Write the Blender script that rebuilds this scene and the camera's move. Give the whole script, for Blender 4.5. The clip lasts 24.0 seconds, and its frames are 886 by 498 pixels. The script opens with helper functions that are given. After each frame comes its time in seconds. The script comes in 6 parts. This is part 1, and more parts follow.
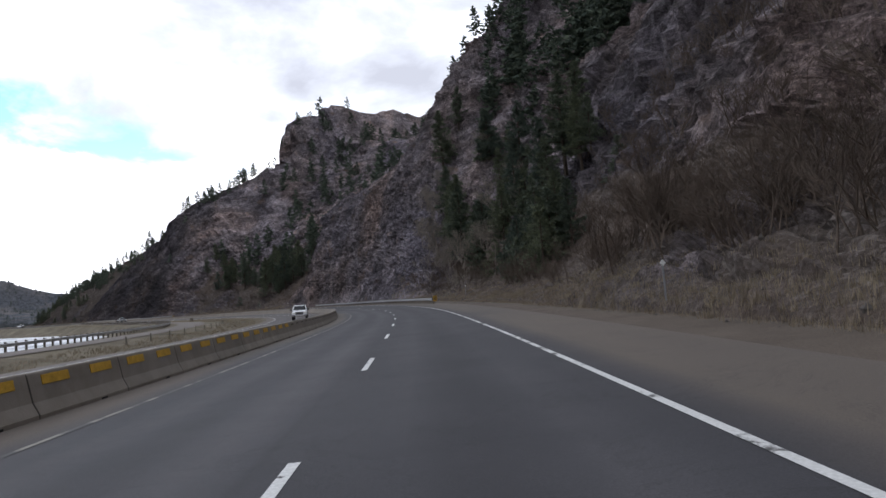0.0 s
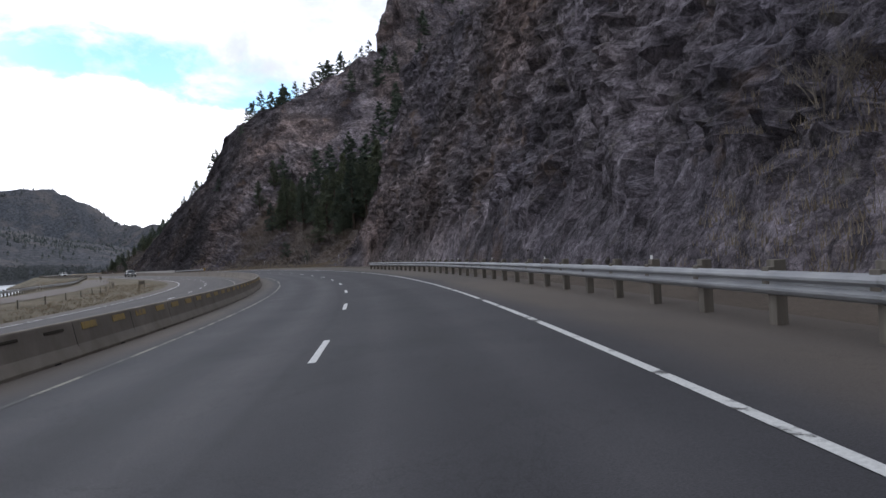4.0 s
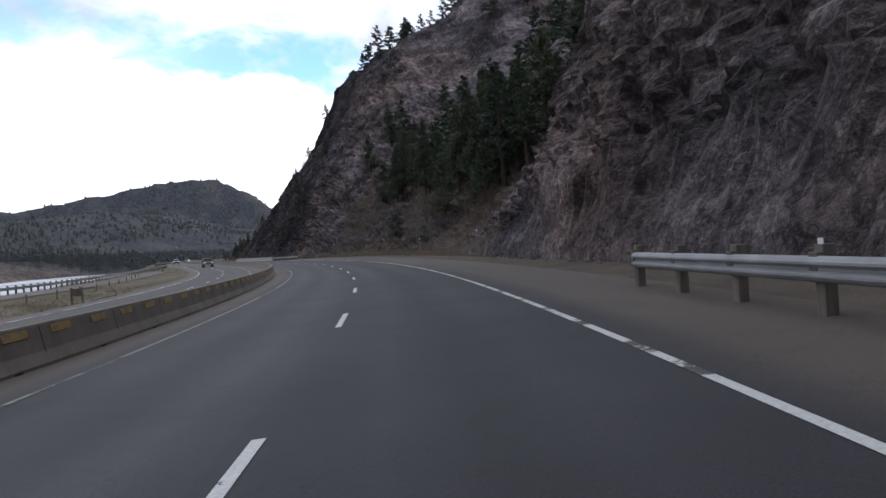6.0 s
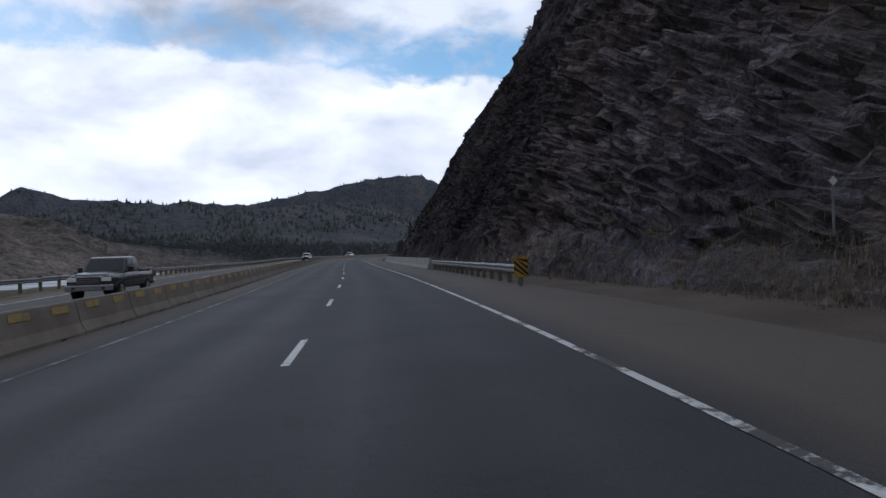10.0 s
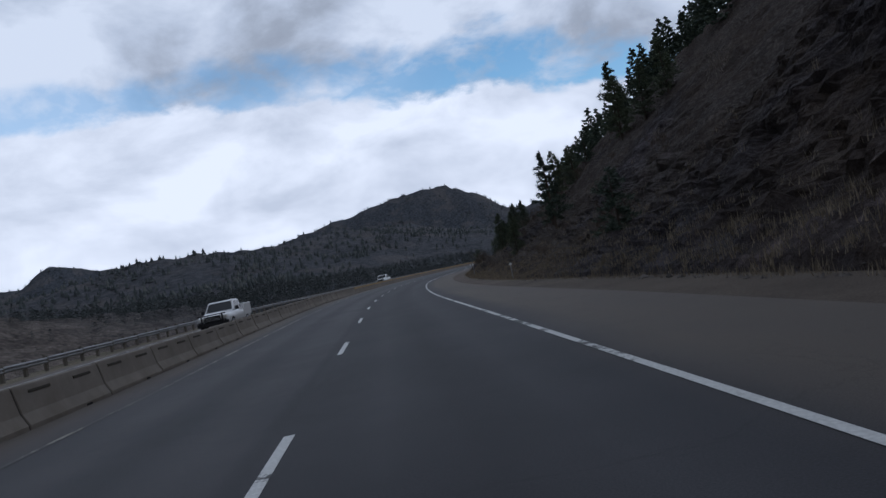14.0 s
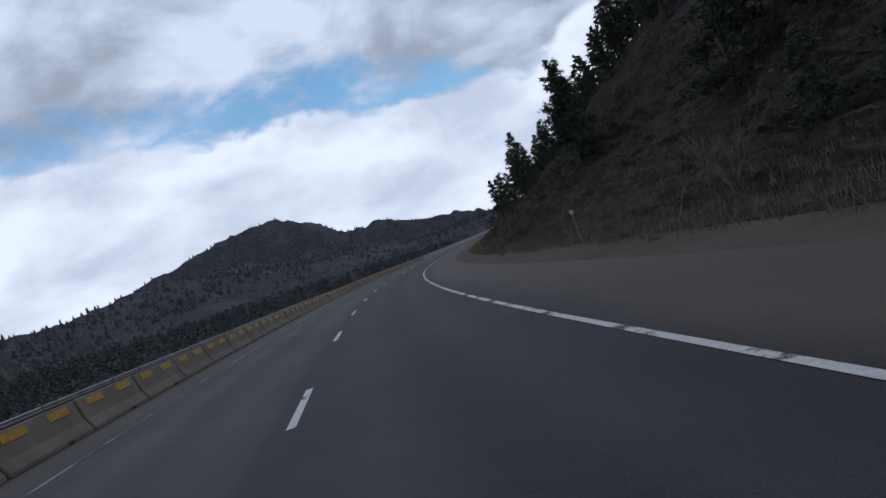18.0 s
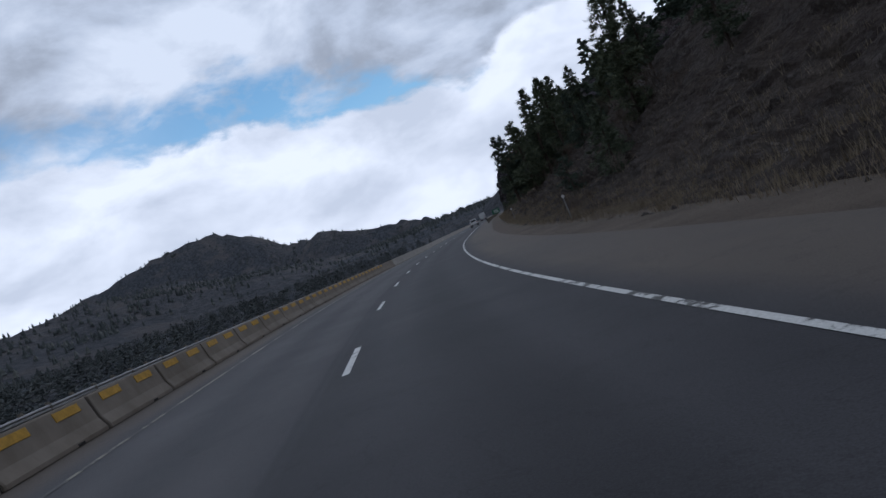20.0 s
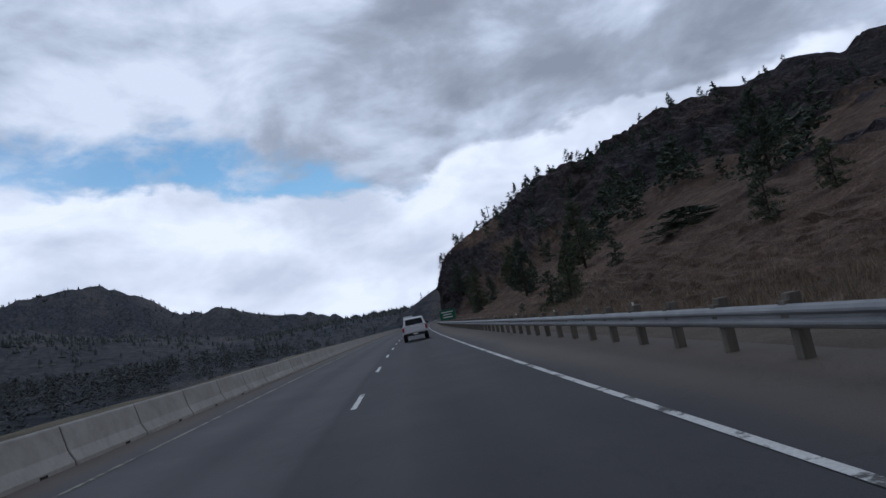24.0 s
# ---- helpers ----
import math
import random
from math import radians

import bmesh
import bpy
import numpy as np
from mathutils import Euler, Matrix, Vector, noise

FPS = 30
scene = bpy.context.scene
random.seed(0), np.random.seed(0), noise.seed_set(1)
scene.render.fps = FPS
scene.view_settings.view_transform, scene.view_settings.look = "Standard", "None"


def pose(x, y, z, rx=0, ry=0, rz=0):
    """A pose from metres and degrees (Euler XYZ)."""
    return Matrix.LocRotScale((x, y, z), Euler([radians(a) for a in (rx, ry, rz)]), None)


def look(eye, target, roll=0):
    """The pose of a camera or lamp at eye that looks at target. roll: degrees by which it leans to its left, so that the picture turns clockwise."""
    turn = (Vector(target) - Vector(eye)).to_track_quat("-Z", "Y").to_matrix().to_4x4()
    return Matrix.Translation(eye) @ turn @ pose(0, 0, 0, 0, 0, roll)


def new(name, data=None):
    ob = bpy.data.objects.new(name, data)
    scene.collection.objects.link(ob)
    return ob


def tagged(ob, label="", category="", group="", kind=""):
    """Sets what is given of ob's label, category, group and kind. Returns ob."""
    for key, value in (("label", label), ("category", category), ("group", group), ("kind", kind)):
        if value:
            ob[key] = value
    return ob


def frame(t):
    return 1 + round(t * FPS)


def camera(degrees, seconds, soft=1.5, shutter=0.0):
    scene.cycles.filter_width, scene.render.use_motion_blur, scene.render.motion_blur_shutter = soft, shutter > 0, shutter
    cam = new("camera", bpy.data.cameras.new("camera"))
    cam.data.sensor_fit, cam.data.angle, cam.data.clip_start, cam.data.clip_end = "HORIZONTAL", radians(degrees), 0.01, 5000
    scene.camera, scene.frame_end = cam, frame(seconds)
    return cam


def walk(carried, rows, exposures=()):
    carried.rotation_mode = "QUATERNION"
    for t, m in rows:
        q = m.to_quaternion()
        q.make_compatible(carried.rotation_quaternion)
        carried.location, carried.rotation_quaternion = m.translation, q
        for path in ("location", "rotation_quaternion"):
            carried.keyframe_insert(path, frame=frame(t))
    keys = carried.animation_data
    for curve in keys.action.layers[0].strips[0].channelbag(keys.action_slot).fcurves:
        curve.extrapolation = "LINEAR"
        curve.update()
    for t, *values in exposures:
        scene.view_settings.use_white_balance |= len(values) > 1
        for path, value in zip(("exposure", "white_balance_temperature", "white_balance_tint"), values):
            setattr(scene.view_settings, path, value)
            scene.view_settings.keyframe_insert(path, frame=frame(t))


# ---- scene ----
cam = camera(68.2, 24.0)
PATH = [
    (0, (0.0, 0.0, 1.405), (-0.4, 1.955, 1.541), -4.4),
    (0.5, (-3.44, 14.06, 1.405), (-3.818, 16.024, 1.394), -3.2),
    (1, (-7.059, 28.076, 1.405), (-7.477, 30.031, 1.373), 0.1),
    (1.5, (-10.857, 42.044, 1.405), (-11.268, 43.999, 1.496), -2.4),
    (2, (-15.012, 55.909, 1.405), (-15.497, 57.849, 1.437), -1.5),
    (2.5, (-19.667, 69.615, 1.405), (-20.228, 71.534, 1.432), -1.6),
    (3, (-24.815, 83.142, 1.405), (-25.453, 85.038, 1.429), -2.0),
    (3.5, (-30.499, 96.454, 1.405), (-31.214, 98.322, 1.427), -2.5),
    (4, (-36.749, 109.509, 1.405), (-37.545, 111.344, 1.424), -2.9),
    (4.5, (-43.554, 122.284, 1.405), (-44.436, 124.079, 1.42), -3.1),
    (5, (-50.965, 134.716, 1.405), (-51.953, 136.455, 1.399), -2.5),
    (5.5, (-59.018, 146.742, 1.405), (-60.103, 148.423, 1.394), -3.0),
    (6, (-67.69, 158.33, 1.405), (-68.859, 159.953, 1.391), -3.6),
    (6.5, (-76.924, 169.476, 1.405), (-78.159, 171.049, 1.391), -3.4),
    (7, (-86.673, 180.174, 1.405), (-87.968, 181.699, 1.391), -3.0),
    (7.5, (-96.914, 190.403, 1.405), (-98.279, 191.864, 1.389), -0.9),
    (8, (-107.601, 200.163, 1.405), (-109.025, 201.568, 1.383), 0.9),
    (8.5, (-118.697, 209.458, 1.405), (-120.15, 210.832, 1.367), 0.1),
    (9, (-130.179, 218.27, 1.405), (-131.7, 219.569, 1.427), -0.7),
    (9.5, (-141.998, 226.626, 1.405), (-143.559, 227.877, 1.426), -1.1),
    (10, (-154.112, 234.549, 1.405), (-155.708, 235.754, 1.414), -1.7),
    (10.5, (-166.504, 242.028, 1.405), (-168.14, 243.178, 1.44), -4.1),
    (11, (-179.062, 249.227, 1.405), (-180.698, 250.378, 1.438), -5.7),
    (11.5, (-191.699, 256.286, 1.405), (-193.334, 257.438, 1.434), -6.9),
    (12, (-204.415, 263.204, 1.405), (-206.049, 264.356, 1.428), -8.1),
    (12.8, (-224.775, 274.243, 1.405), (-226.409, 275.396, 1.414), -11.0),
    (13, (-229.853, 277.024, 1.405), (-231.497, 278.163, 1.402), -13.3),
    (13.5, (-242.529, 284.014, 1.405), (-244.173, 285.152, 1.435), -10.0),
    (14, (-255.191, 291.029, 1.405), (-256.842, 292.156, 1.459), -11.4),
    (14.5, (-267.851, 298.048, 1.405), (-269.495, 299.185, 1.435), -11.9),
    (15, (-280.509, 305.069, 1.405), (-282.138, 306.229, 1.403), -12.5),
    (15.5, (-293.066, 312.269, 1.405), (-294.668, 313.466, 1.394), -17.6),
    (16, (-305.434, 319.789, 1.405), (-306.969, 321.069, 1.329), -22.7),
    (16.5, (-317.606, 327.623, 1.405), (-319.064, 328.99, 1.347), -22.8),
    (17, (-329.526, 335.833, 1.405), (-330.917, 337.271, 1.377), -22.9),
    (17.5, (-341.146, 344.465, 1.405), (-342.498, 345.938, 1.401), -21.0),
    (18, (-352.449, 353.506, 1.405), (-353.781, 354.998, 1.395), -21.1),
    (18.5, (-363.433, 362.933, 1.405), (-364.749, 364.438, 1.383), -21.5),
    (19, (-374.093, 372.724, 1.405), (-375.393, 374.244, 1.37), -22.0),
    (19.5, (-384.417, 382.869, 1.405), (-385.693, 384.409, 1.363), -22.4),
    (20, (-394.346, 393.402, 1.405), (-395.551, 394.997, 1.363), -22.7),
    (20.5, (-403.823, 404.342, 1.405), (-404.951, 405.992, 1.36), -23.4),
    (21, (-412.832, 415.67, 1.405), (-413.895, 417.363, 1.358), -24.3),
    (21.5, (-421.433, 427.312, 1.405), (-422.461, 429.028, 1.395), -25.5),
    (22, (-429.678, 439.209, 1.405), (-430.671, 440.945, 1.431), -26.2),
    (22.5, (-437.559, 451.35, 1.405), (-438.481, 453.125, 1.395), -22.8),
    (23, (-445.26, 463.607, 1.405), (-446.236, 465.35, 1.484), -13.3),
    (23.5, (-452.936, 475.879, 1.405), (-453.869, 477.644, 1.523), -16.2),
    (24, (-460.586, 488.168, 1.405), (-461.497, 489.937, 1.608), -11.4),
]
walk(cam, [(t, look(eye, target, roll)) for t, eye, target, roll in PATH], [(0, 0.28, 6500, 15), (4.5, 0.22, 6400, 15), (6, 0.05, 6300, 15), (7, -0.3, 6150, 15), (10, -0.78, 5950, 14), (13, -1.06, 5780, 13), (16, -1.06, 5780, 13), (20, -0.98, 5800, 13), (22, -0.95, 5800, 13), (24, -1.02, 5750, 13)])

from mathutils.bvhtree import BVHTree

# ---- world, sun ----
world = bpy.data.worlds.new("sky")
scene.world = world
world.use_nodes = True


def wire_sky():
    nt = world.node_tree
    nt.nodes.clear()
    N, L = nt.nodes.new, nt.links.new
    out, bg = N("ShaderNodeOutputWorld"), N("ShaderNodeBackground")
    sky = N("ShaderNodeTexSky")
    sky.sky_type, sky.sun_disc = "NISHITA", False
    sky.sun_elevation, sky.sun_rotation = radians(42), radians(63)
    co = N("ShaderNodeTexCoord").outputs["Generated"]
    sep = N("ShaderNodeSeparateXYZ")
    L(co, sep.inputs[0])

    def calc(op, a, b=0.0, clamp=False):
        m = N("ShaderNodeMath")
        m.operation, m.use_clamp = op, clamp
        for k, v in enumerate((a, b)):
            if isinstance(v, (int, float)):
                m.inputs[k].default_value = v
            else:
                L(v, m.inputs[k])
        return m.outputs[0]

    def ramp(src, *stops, soft=False):
        r = N("ShaderNodeValToRGB")
        if soft:
            r.color_ramp.interpolation = "EASE"
        while len(r.color_ramp.elements) < len(stops):
            r.color_ramp.elements.new(0.5)
        for e, (pos, c) in zip(r.color_ramp.elements, stops):
            e.position, e.color = pos, ((*c, 1) if isinstance(c, tuple) else (c, c, c, 1))
        L(src, r.inputs[0])
        return r.outputs[0]

    def mix(fac, a, b):
        m = N("ShaderNodeMix")
        m.data_type = "RGBA"
        for key, v in (("Factor", fac), ("A", a), ("B", b)):
            L(v, [q for q in m.inputs if q.name == key and (q.type == "RGBA" or key == "Factor")][0])
        return [q for q in m.outputs if q.type == "RGBA"][0]

    # bearing from north towards the west, and height, in degrees
    az = calc("MULTIPLY", calc("ARCTAN2", calc("MULTIPLY", sep.outputs["X"], -1.0), sep.outputs["Y"]), 57.2958)
    el = calc("MULTIPLY", calc("ARCSINE", sep.outputs["Z"]), 57.2958)
    round_az = calc("DIVIDE", calc("ADD", az, 180.0), 360.0)
    # clouds lie on a flat deck: the way over its height
    den = calc("ADD", calc("MAXIMUM", sep.outputs["Z"], 0.0), 0.2)
    comb = N("ShaderNodeCombineXYZ")
    for k in range(3):
        L(den, comb.inputs[k])
    dv = N("ShaderNodeVectorMath")
    dv.operation = "DIVIDE"
    L(co, dv.inputs[0])
    L(comb.outputs[0], dv.inputs[1])

    def cloud(scale, detail, rough, dist=0.0, stretch=(1.0, 1.0, 0.0), shift=(0.0, 0.0, 0.0)):
        mp = N("ShaderNodeMapping")
        mp.inputs["Rotation"].default_value = (0, 0, radians(-50))
        mp.inputs["Scale"].default_value, mp.inputs["Location"].default_value = stretch, shift
        L(dv.outputs[0], mp.inputs[0])
        n = N("ShaderNodeTexNoise")
        for key, v in (("Scale", scale), ("Detail", detail), ("Roughness", rough), ("Distortion", dist)):
            n.inputs[key].default_value = v
        L(mp.outputs[0], n.inputs["Vector"])
        return n.outputs[0]

    def puffs(scale, detail, seed):
        """Heaped edges, the same size all along the bank."""
        n = N("ShaderNodeTexNoise")
        for key, v in (("Scale", scale), ("Detail", detail), ("Roughness", 0.55), ("Distortion", 0.25)):
            n.inputs[key].default_value = v
        mp = N("ShaderNodeMapping")
        mp.inputs["Location"].default_value, mp.inputs["Scale"].default_value = (seed, 0, 0), (1, 1, 1.9)
        L(co, mp.inputs[0])
        L(mp.outputs[0], n.inputs["Vector"])
        return n.outputs[0]

    def at_az(*stops):
        """A number that changes round the sky."""
        return ramp(round_az, *[((a + 180) / 360, v) for a, v in stops])

    # the bright low bank's upper edge, and the torn blue gap above it
    top = calc("MULTIPLY", at_az((-10, 0.36), (19, 0.36), (24, 0.335), (29, 0.29), (35, 0.285), (41, 0.318), (48, 0.348), (55, 0.37), (66, 0.405), (75, 0.41), (95, 0.375)), 40.0)
    gap = calc("MULTIPLY", at_az((30, 0.0), (35, 0.17), (40, 0.27), (47, 0.3), (58, 0.24), (75, 0.2), (95, 0.14), (125, 0.1)), 18.0)
    rough_el = calc("ADD", el, calc("MULTIPLY", calc("SUBTRACT", puffs(9.0, 7, 3.0), 0.5), 5.0))
    in_bank = ramp(calc("ADD", calc("MULTIPLY", calc("SUBTRACT", top, rough_el), 0.6), 0.5), (0.2, 0.0), (0.8, 1.0), soft=True)
    soft_el = calc("ADD", el, calc("MULTIPLY", calc("SUBTRACT", puffs(7.0, 8, 11.0), 0.5), 8.0))
    under = calc("SUBTRACT", calc("ADD", top, gap), soft_el)
    in_gap = ramp(calc("ADD", calc("MULTIPLY", under, 0.25), 0.5), (0.3, 0.0), (0.85, 1.0), soft=True)
    wisps = ramp(puffs(8.0, 8, 47.0), (0.48, 1.0), (0.66, 0.0))
    clear = calc("MULTIPLY", calc("MULTIPLY", in_gap, wisps), at_az((20, 0.0), (33, 0.95), (50, 1.0), (60, 0.75), (90, 0.6), (120, 0.3), (150, 0.0)))
    # the deck over all: pale, with long grey bases, greyer towards the north
    base = calc("ADD", calc("MULTIPLY", puffs(4.6, 9, 31.0), 0.7), calc("MULTIPLY", cloud(2.1, 6, 0.5, 0.3, (0.8, 1.15, 0.0), (0.35, 0.2, 0.0)), 0.3))
    heavy = calc("MULTIPLY", at_az((-60, 0.5), (-5, 1.5), (18, 1.3), (36, 0.8), (56, 0.35), (90, 0.1), (130, 0.5)), 0.11)
    tone = ramp(calc("SUBTRACT", base, calc("SUBTRACT", heavy, 0.05)), (0.33, (0.56, 0.605, 0.69)), (0.42, (0.76, 0.83, 0.93)), (0.49, (1.06, 1.16, 1.3)), (0.58, (1.45, 1.54, 1.65)))
    bank_tone = ramp(puffs(6.0, 8, 20.0), (0.34, (1.2, 1.28, 1.4)), (0.62, (1.78, 1.84, 1.92)))
    # unseen sky behind the camera, south-west: dimmed to its middle height to darken slopes
    dull = at_az((-130, 0.42), (-70, 0.6), (-20, 1.0), (95, 1.0), (118, 0.42), (179, 0.42))
    high = ramp(calc("DIVIDE", el, 90.0), (0.45, 0.0), (0.8, 1.0))
    lit = calc("ADD", calc("MULTIPLY", high, calc("SUBTRACT", 1.0, dull)), dull)
    clouds = N("ShaderNodeVectorMath")
    clouds.operation = "MULTIPLY"
    L(mix(in_bank, tone, bank_tone), clouds.inputs[0])
    L(lit, clouds.inputs[1])
    clouds = clouds.outputs[0]
    blue = N("ShaderNodeVectorMath")
    blue.operation = "SCALE"
    blue.inputs["Scale"].default_value = SKY_STRENGTH
    thin = N("ShaderNodeVectorMath")
    thin.operation = "MULTIPLY"
    thin.inputs[1].default_value = (0.84, 1.06, 1.04)
    L(sky.outputs[0], thin.inputs[0])
    L(thin.outputs[0], blue.inputs[0])
    seen = calc("MULTIPLY", clear, calc("SUBTRACT", 1.0, in_bank))
    L(mix(seen, clouds, blue.outputs[0]), bg.inputs["Color"])
    bg.inputs["Strength"].default_value = 1.0
    L(bg.outputs[0], out.inputs[0])


SKY_STRENGTH = 0.29
wire_sky()
sun = new("sun", bpy.data.lights.new("sun", "SUN"))
sun.data.energy, sun.data.angle, sun.data.color = 0.5, radians(14), (1.0, 0.96, 0.9)
sun.matrix_world = look((0, 0, 500), (-330, -170, 170))

# ---- numbers of the road's line ----
SPEED = 28.95
HEADS = [11.15, 13.34, 15.54, 21.77, 29.15, 38.16, 46.25, 53.6, 59.82, 61.74, 61.02, 60.98, 56.57, 50.42, 44.63, 37.41,
         32.21, 31.85, 31.22, 30.6, 29.97, 29.34, 28.72]
BANK_S = [-58, 0, 58, 116, 260, 304, 347, 420, 463, 608, 651, 695, 1000]
BANK_E = [0.018, 0.03, 0.048, 0.06, 0.06, 0.042, 0.0, 0.0, -0.042, -0.054, -0.024, 0.0, 0.0]
_t = np.arange(-6.0, 44.0, 0.05)
_h = np.radians(np.interp(_t, -1.5 + 1.5 * np.arange(len(HEADS)), HEADS))
_x, _y = np.cumsum(-np.sin(_h)) * SPEED * 0.05, np.cumsum(np.cos(_h)) * SPEED * 0.05
_k = int(np.argmin(abs(_t)))
LINE_S, LINE_X, LINE_Y, LINE_H = _t * SPEED, _x - _x[_k], _y - _y[_k], _h
EDGE_R, DASHES, EDGE_L, BARRIER, OPP = 2.48, -1.3, -5.28, -7.05, -7.4


def bank(s):
    return np.interp(s, BANK_S, BANK_E)


def road_z(s, d):
    """Height of the made ground between the hill's toe and the far road's edge."""
    e = bank(s)
    near = e * np.clip(d, OPP, 9.0)
    return near + np.where(e > 0, 0.5 * e, 0.1 * e) * np.clip(d - OPP, -14, 0)


def at(s, d, z=0.0, raised=True):
    """World places for numpy stations s, offsets d to the right and heights z over the road."""
    s, d = np.asarray(s, float), np.asarray(d, float)
    h = np.interp(s, LINE_S, LINE_H)
    base = road_z(s, d) if raised else 0.0
    return np.stack(np.broadcast_arrays(np.interp(s, LINE_S, LINE_X) + d * np.cos(h), np.interp(s, LINE_S, LINE_Y) + d * np.sin(h), z + base), -1)


def post_pose(s, d, z=0.0, turn=0.0):
    """A pose that stands on the road's ground and faces along the road."""
    x, y, zz = at(s, d, z)
    return pose(x, y, zz, 0, 0, math.degrees(np.interp(s, LINE_S, LINE_H)) + turn)


# ---- noise on arrays ----
def hash3(i, j, k, seed):
    n = (i * 374761393 + j * 668265263 + k * 1274126177 + seed * 974711) & 0x7FFFFFFF
    n = ((n ^ (n >> 13)) * 1274126177) & 0x7FFFFFFF
    return ((n ^ (n >> 16)) & 0xFFFFF) / 0xFFFFF


def vnoise(p, seed=0):
    """Smooth value noise of places (n, 3), from -1 to 1."""
    i = np.floor(p).astype(np.int64)
    f = p - i
    f = f * f * (3 - 2 * f)
    out = 0.0
    for a in (0, 1):
        for b in (0, 1):
            for c in (0, 1):
                w = (f[..., 0] if a else 1 - f[..., 0]) * (f[..., 1] if b else 1 - f[..., 1]) * (f[..., 2] if c else 1 - f[..., 2])
                out = out + w * hash3(i[..., 0] + a, i[..., 1] + b, i[..., 2] + c, seed)
    return out * 2 - 1


def fbm(p, octaves=4, seed=0, ridged=False):
    out, amp, tot = 0.0, 1.0, 0.0
    for o in range(octaves):
        n = vnoise(p * 2.03**o + 17.3 * o, seed + o)
        out = out + amp * ((1 - 2 * abs(n)) if ridged else n)
        tot, amp = tot + amp, amp * 0.52
    return out / tot


def crags(p, seed=0):
    """Broken blocks: each cell has its own height, with a tilt of its own."""
    i = np.floor(p).astype(np.int64)
    best, val = np.full(p.shape[:-1], 9.0), np.zeros(p.shape[:-1])
    for a in (-1, 0, 1):
        for b in (-1, 0, 1):
            for c in (-1, 0, 1):
                q = i + np.array((a, b, c))
                o = np.stack([hash3(q[..., 0], q[..., 1], q[..., 2], seed + m) for m in (1, 2, 3)], -1)
                r = p - (q + o)
                dist = (r * r).sum(-1)
                v = hash3(q[..., 0], q[..., 1], q[..., 2], seed + 4) + 0.7 * (r * (o[..., ::-1] - 0.5)).sum(-1)
                val = np.where(dist < best, v, val)
                best = np.minimum(dist, best)
    return val - 0.5


# ---- materials ----
def material(name, build, rough=0.85, metal=0.0, spec=0.3):
    m = bpy.data.materials.new(name)
    m.use_nodes = True
    nt = m.node_tree
    b = nt.nodes["Principled BSDF"]
    b.inputs["Roughness"].default_value, b.inputs["Metallic"].default_value = rough, metal
    b.inputs["Specular IOR Level"].default_value = spec
    build(Kit(nt, b))
    return m


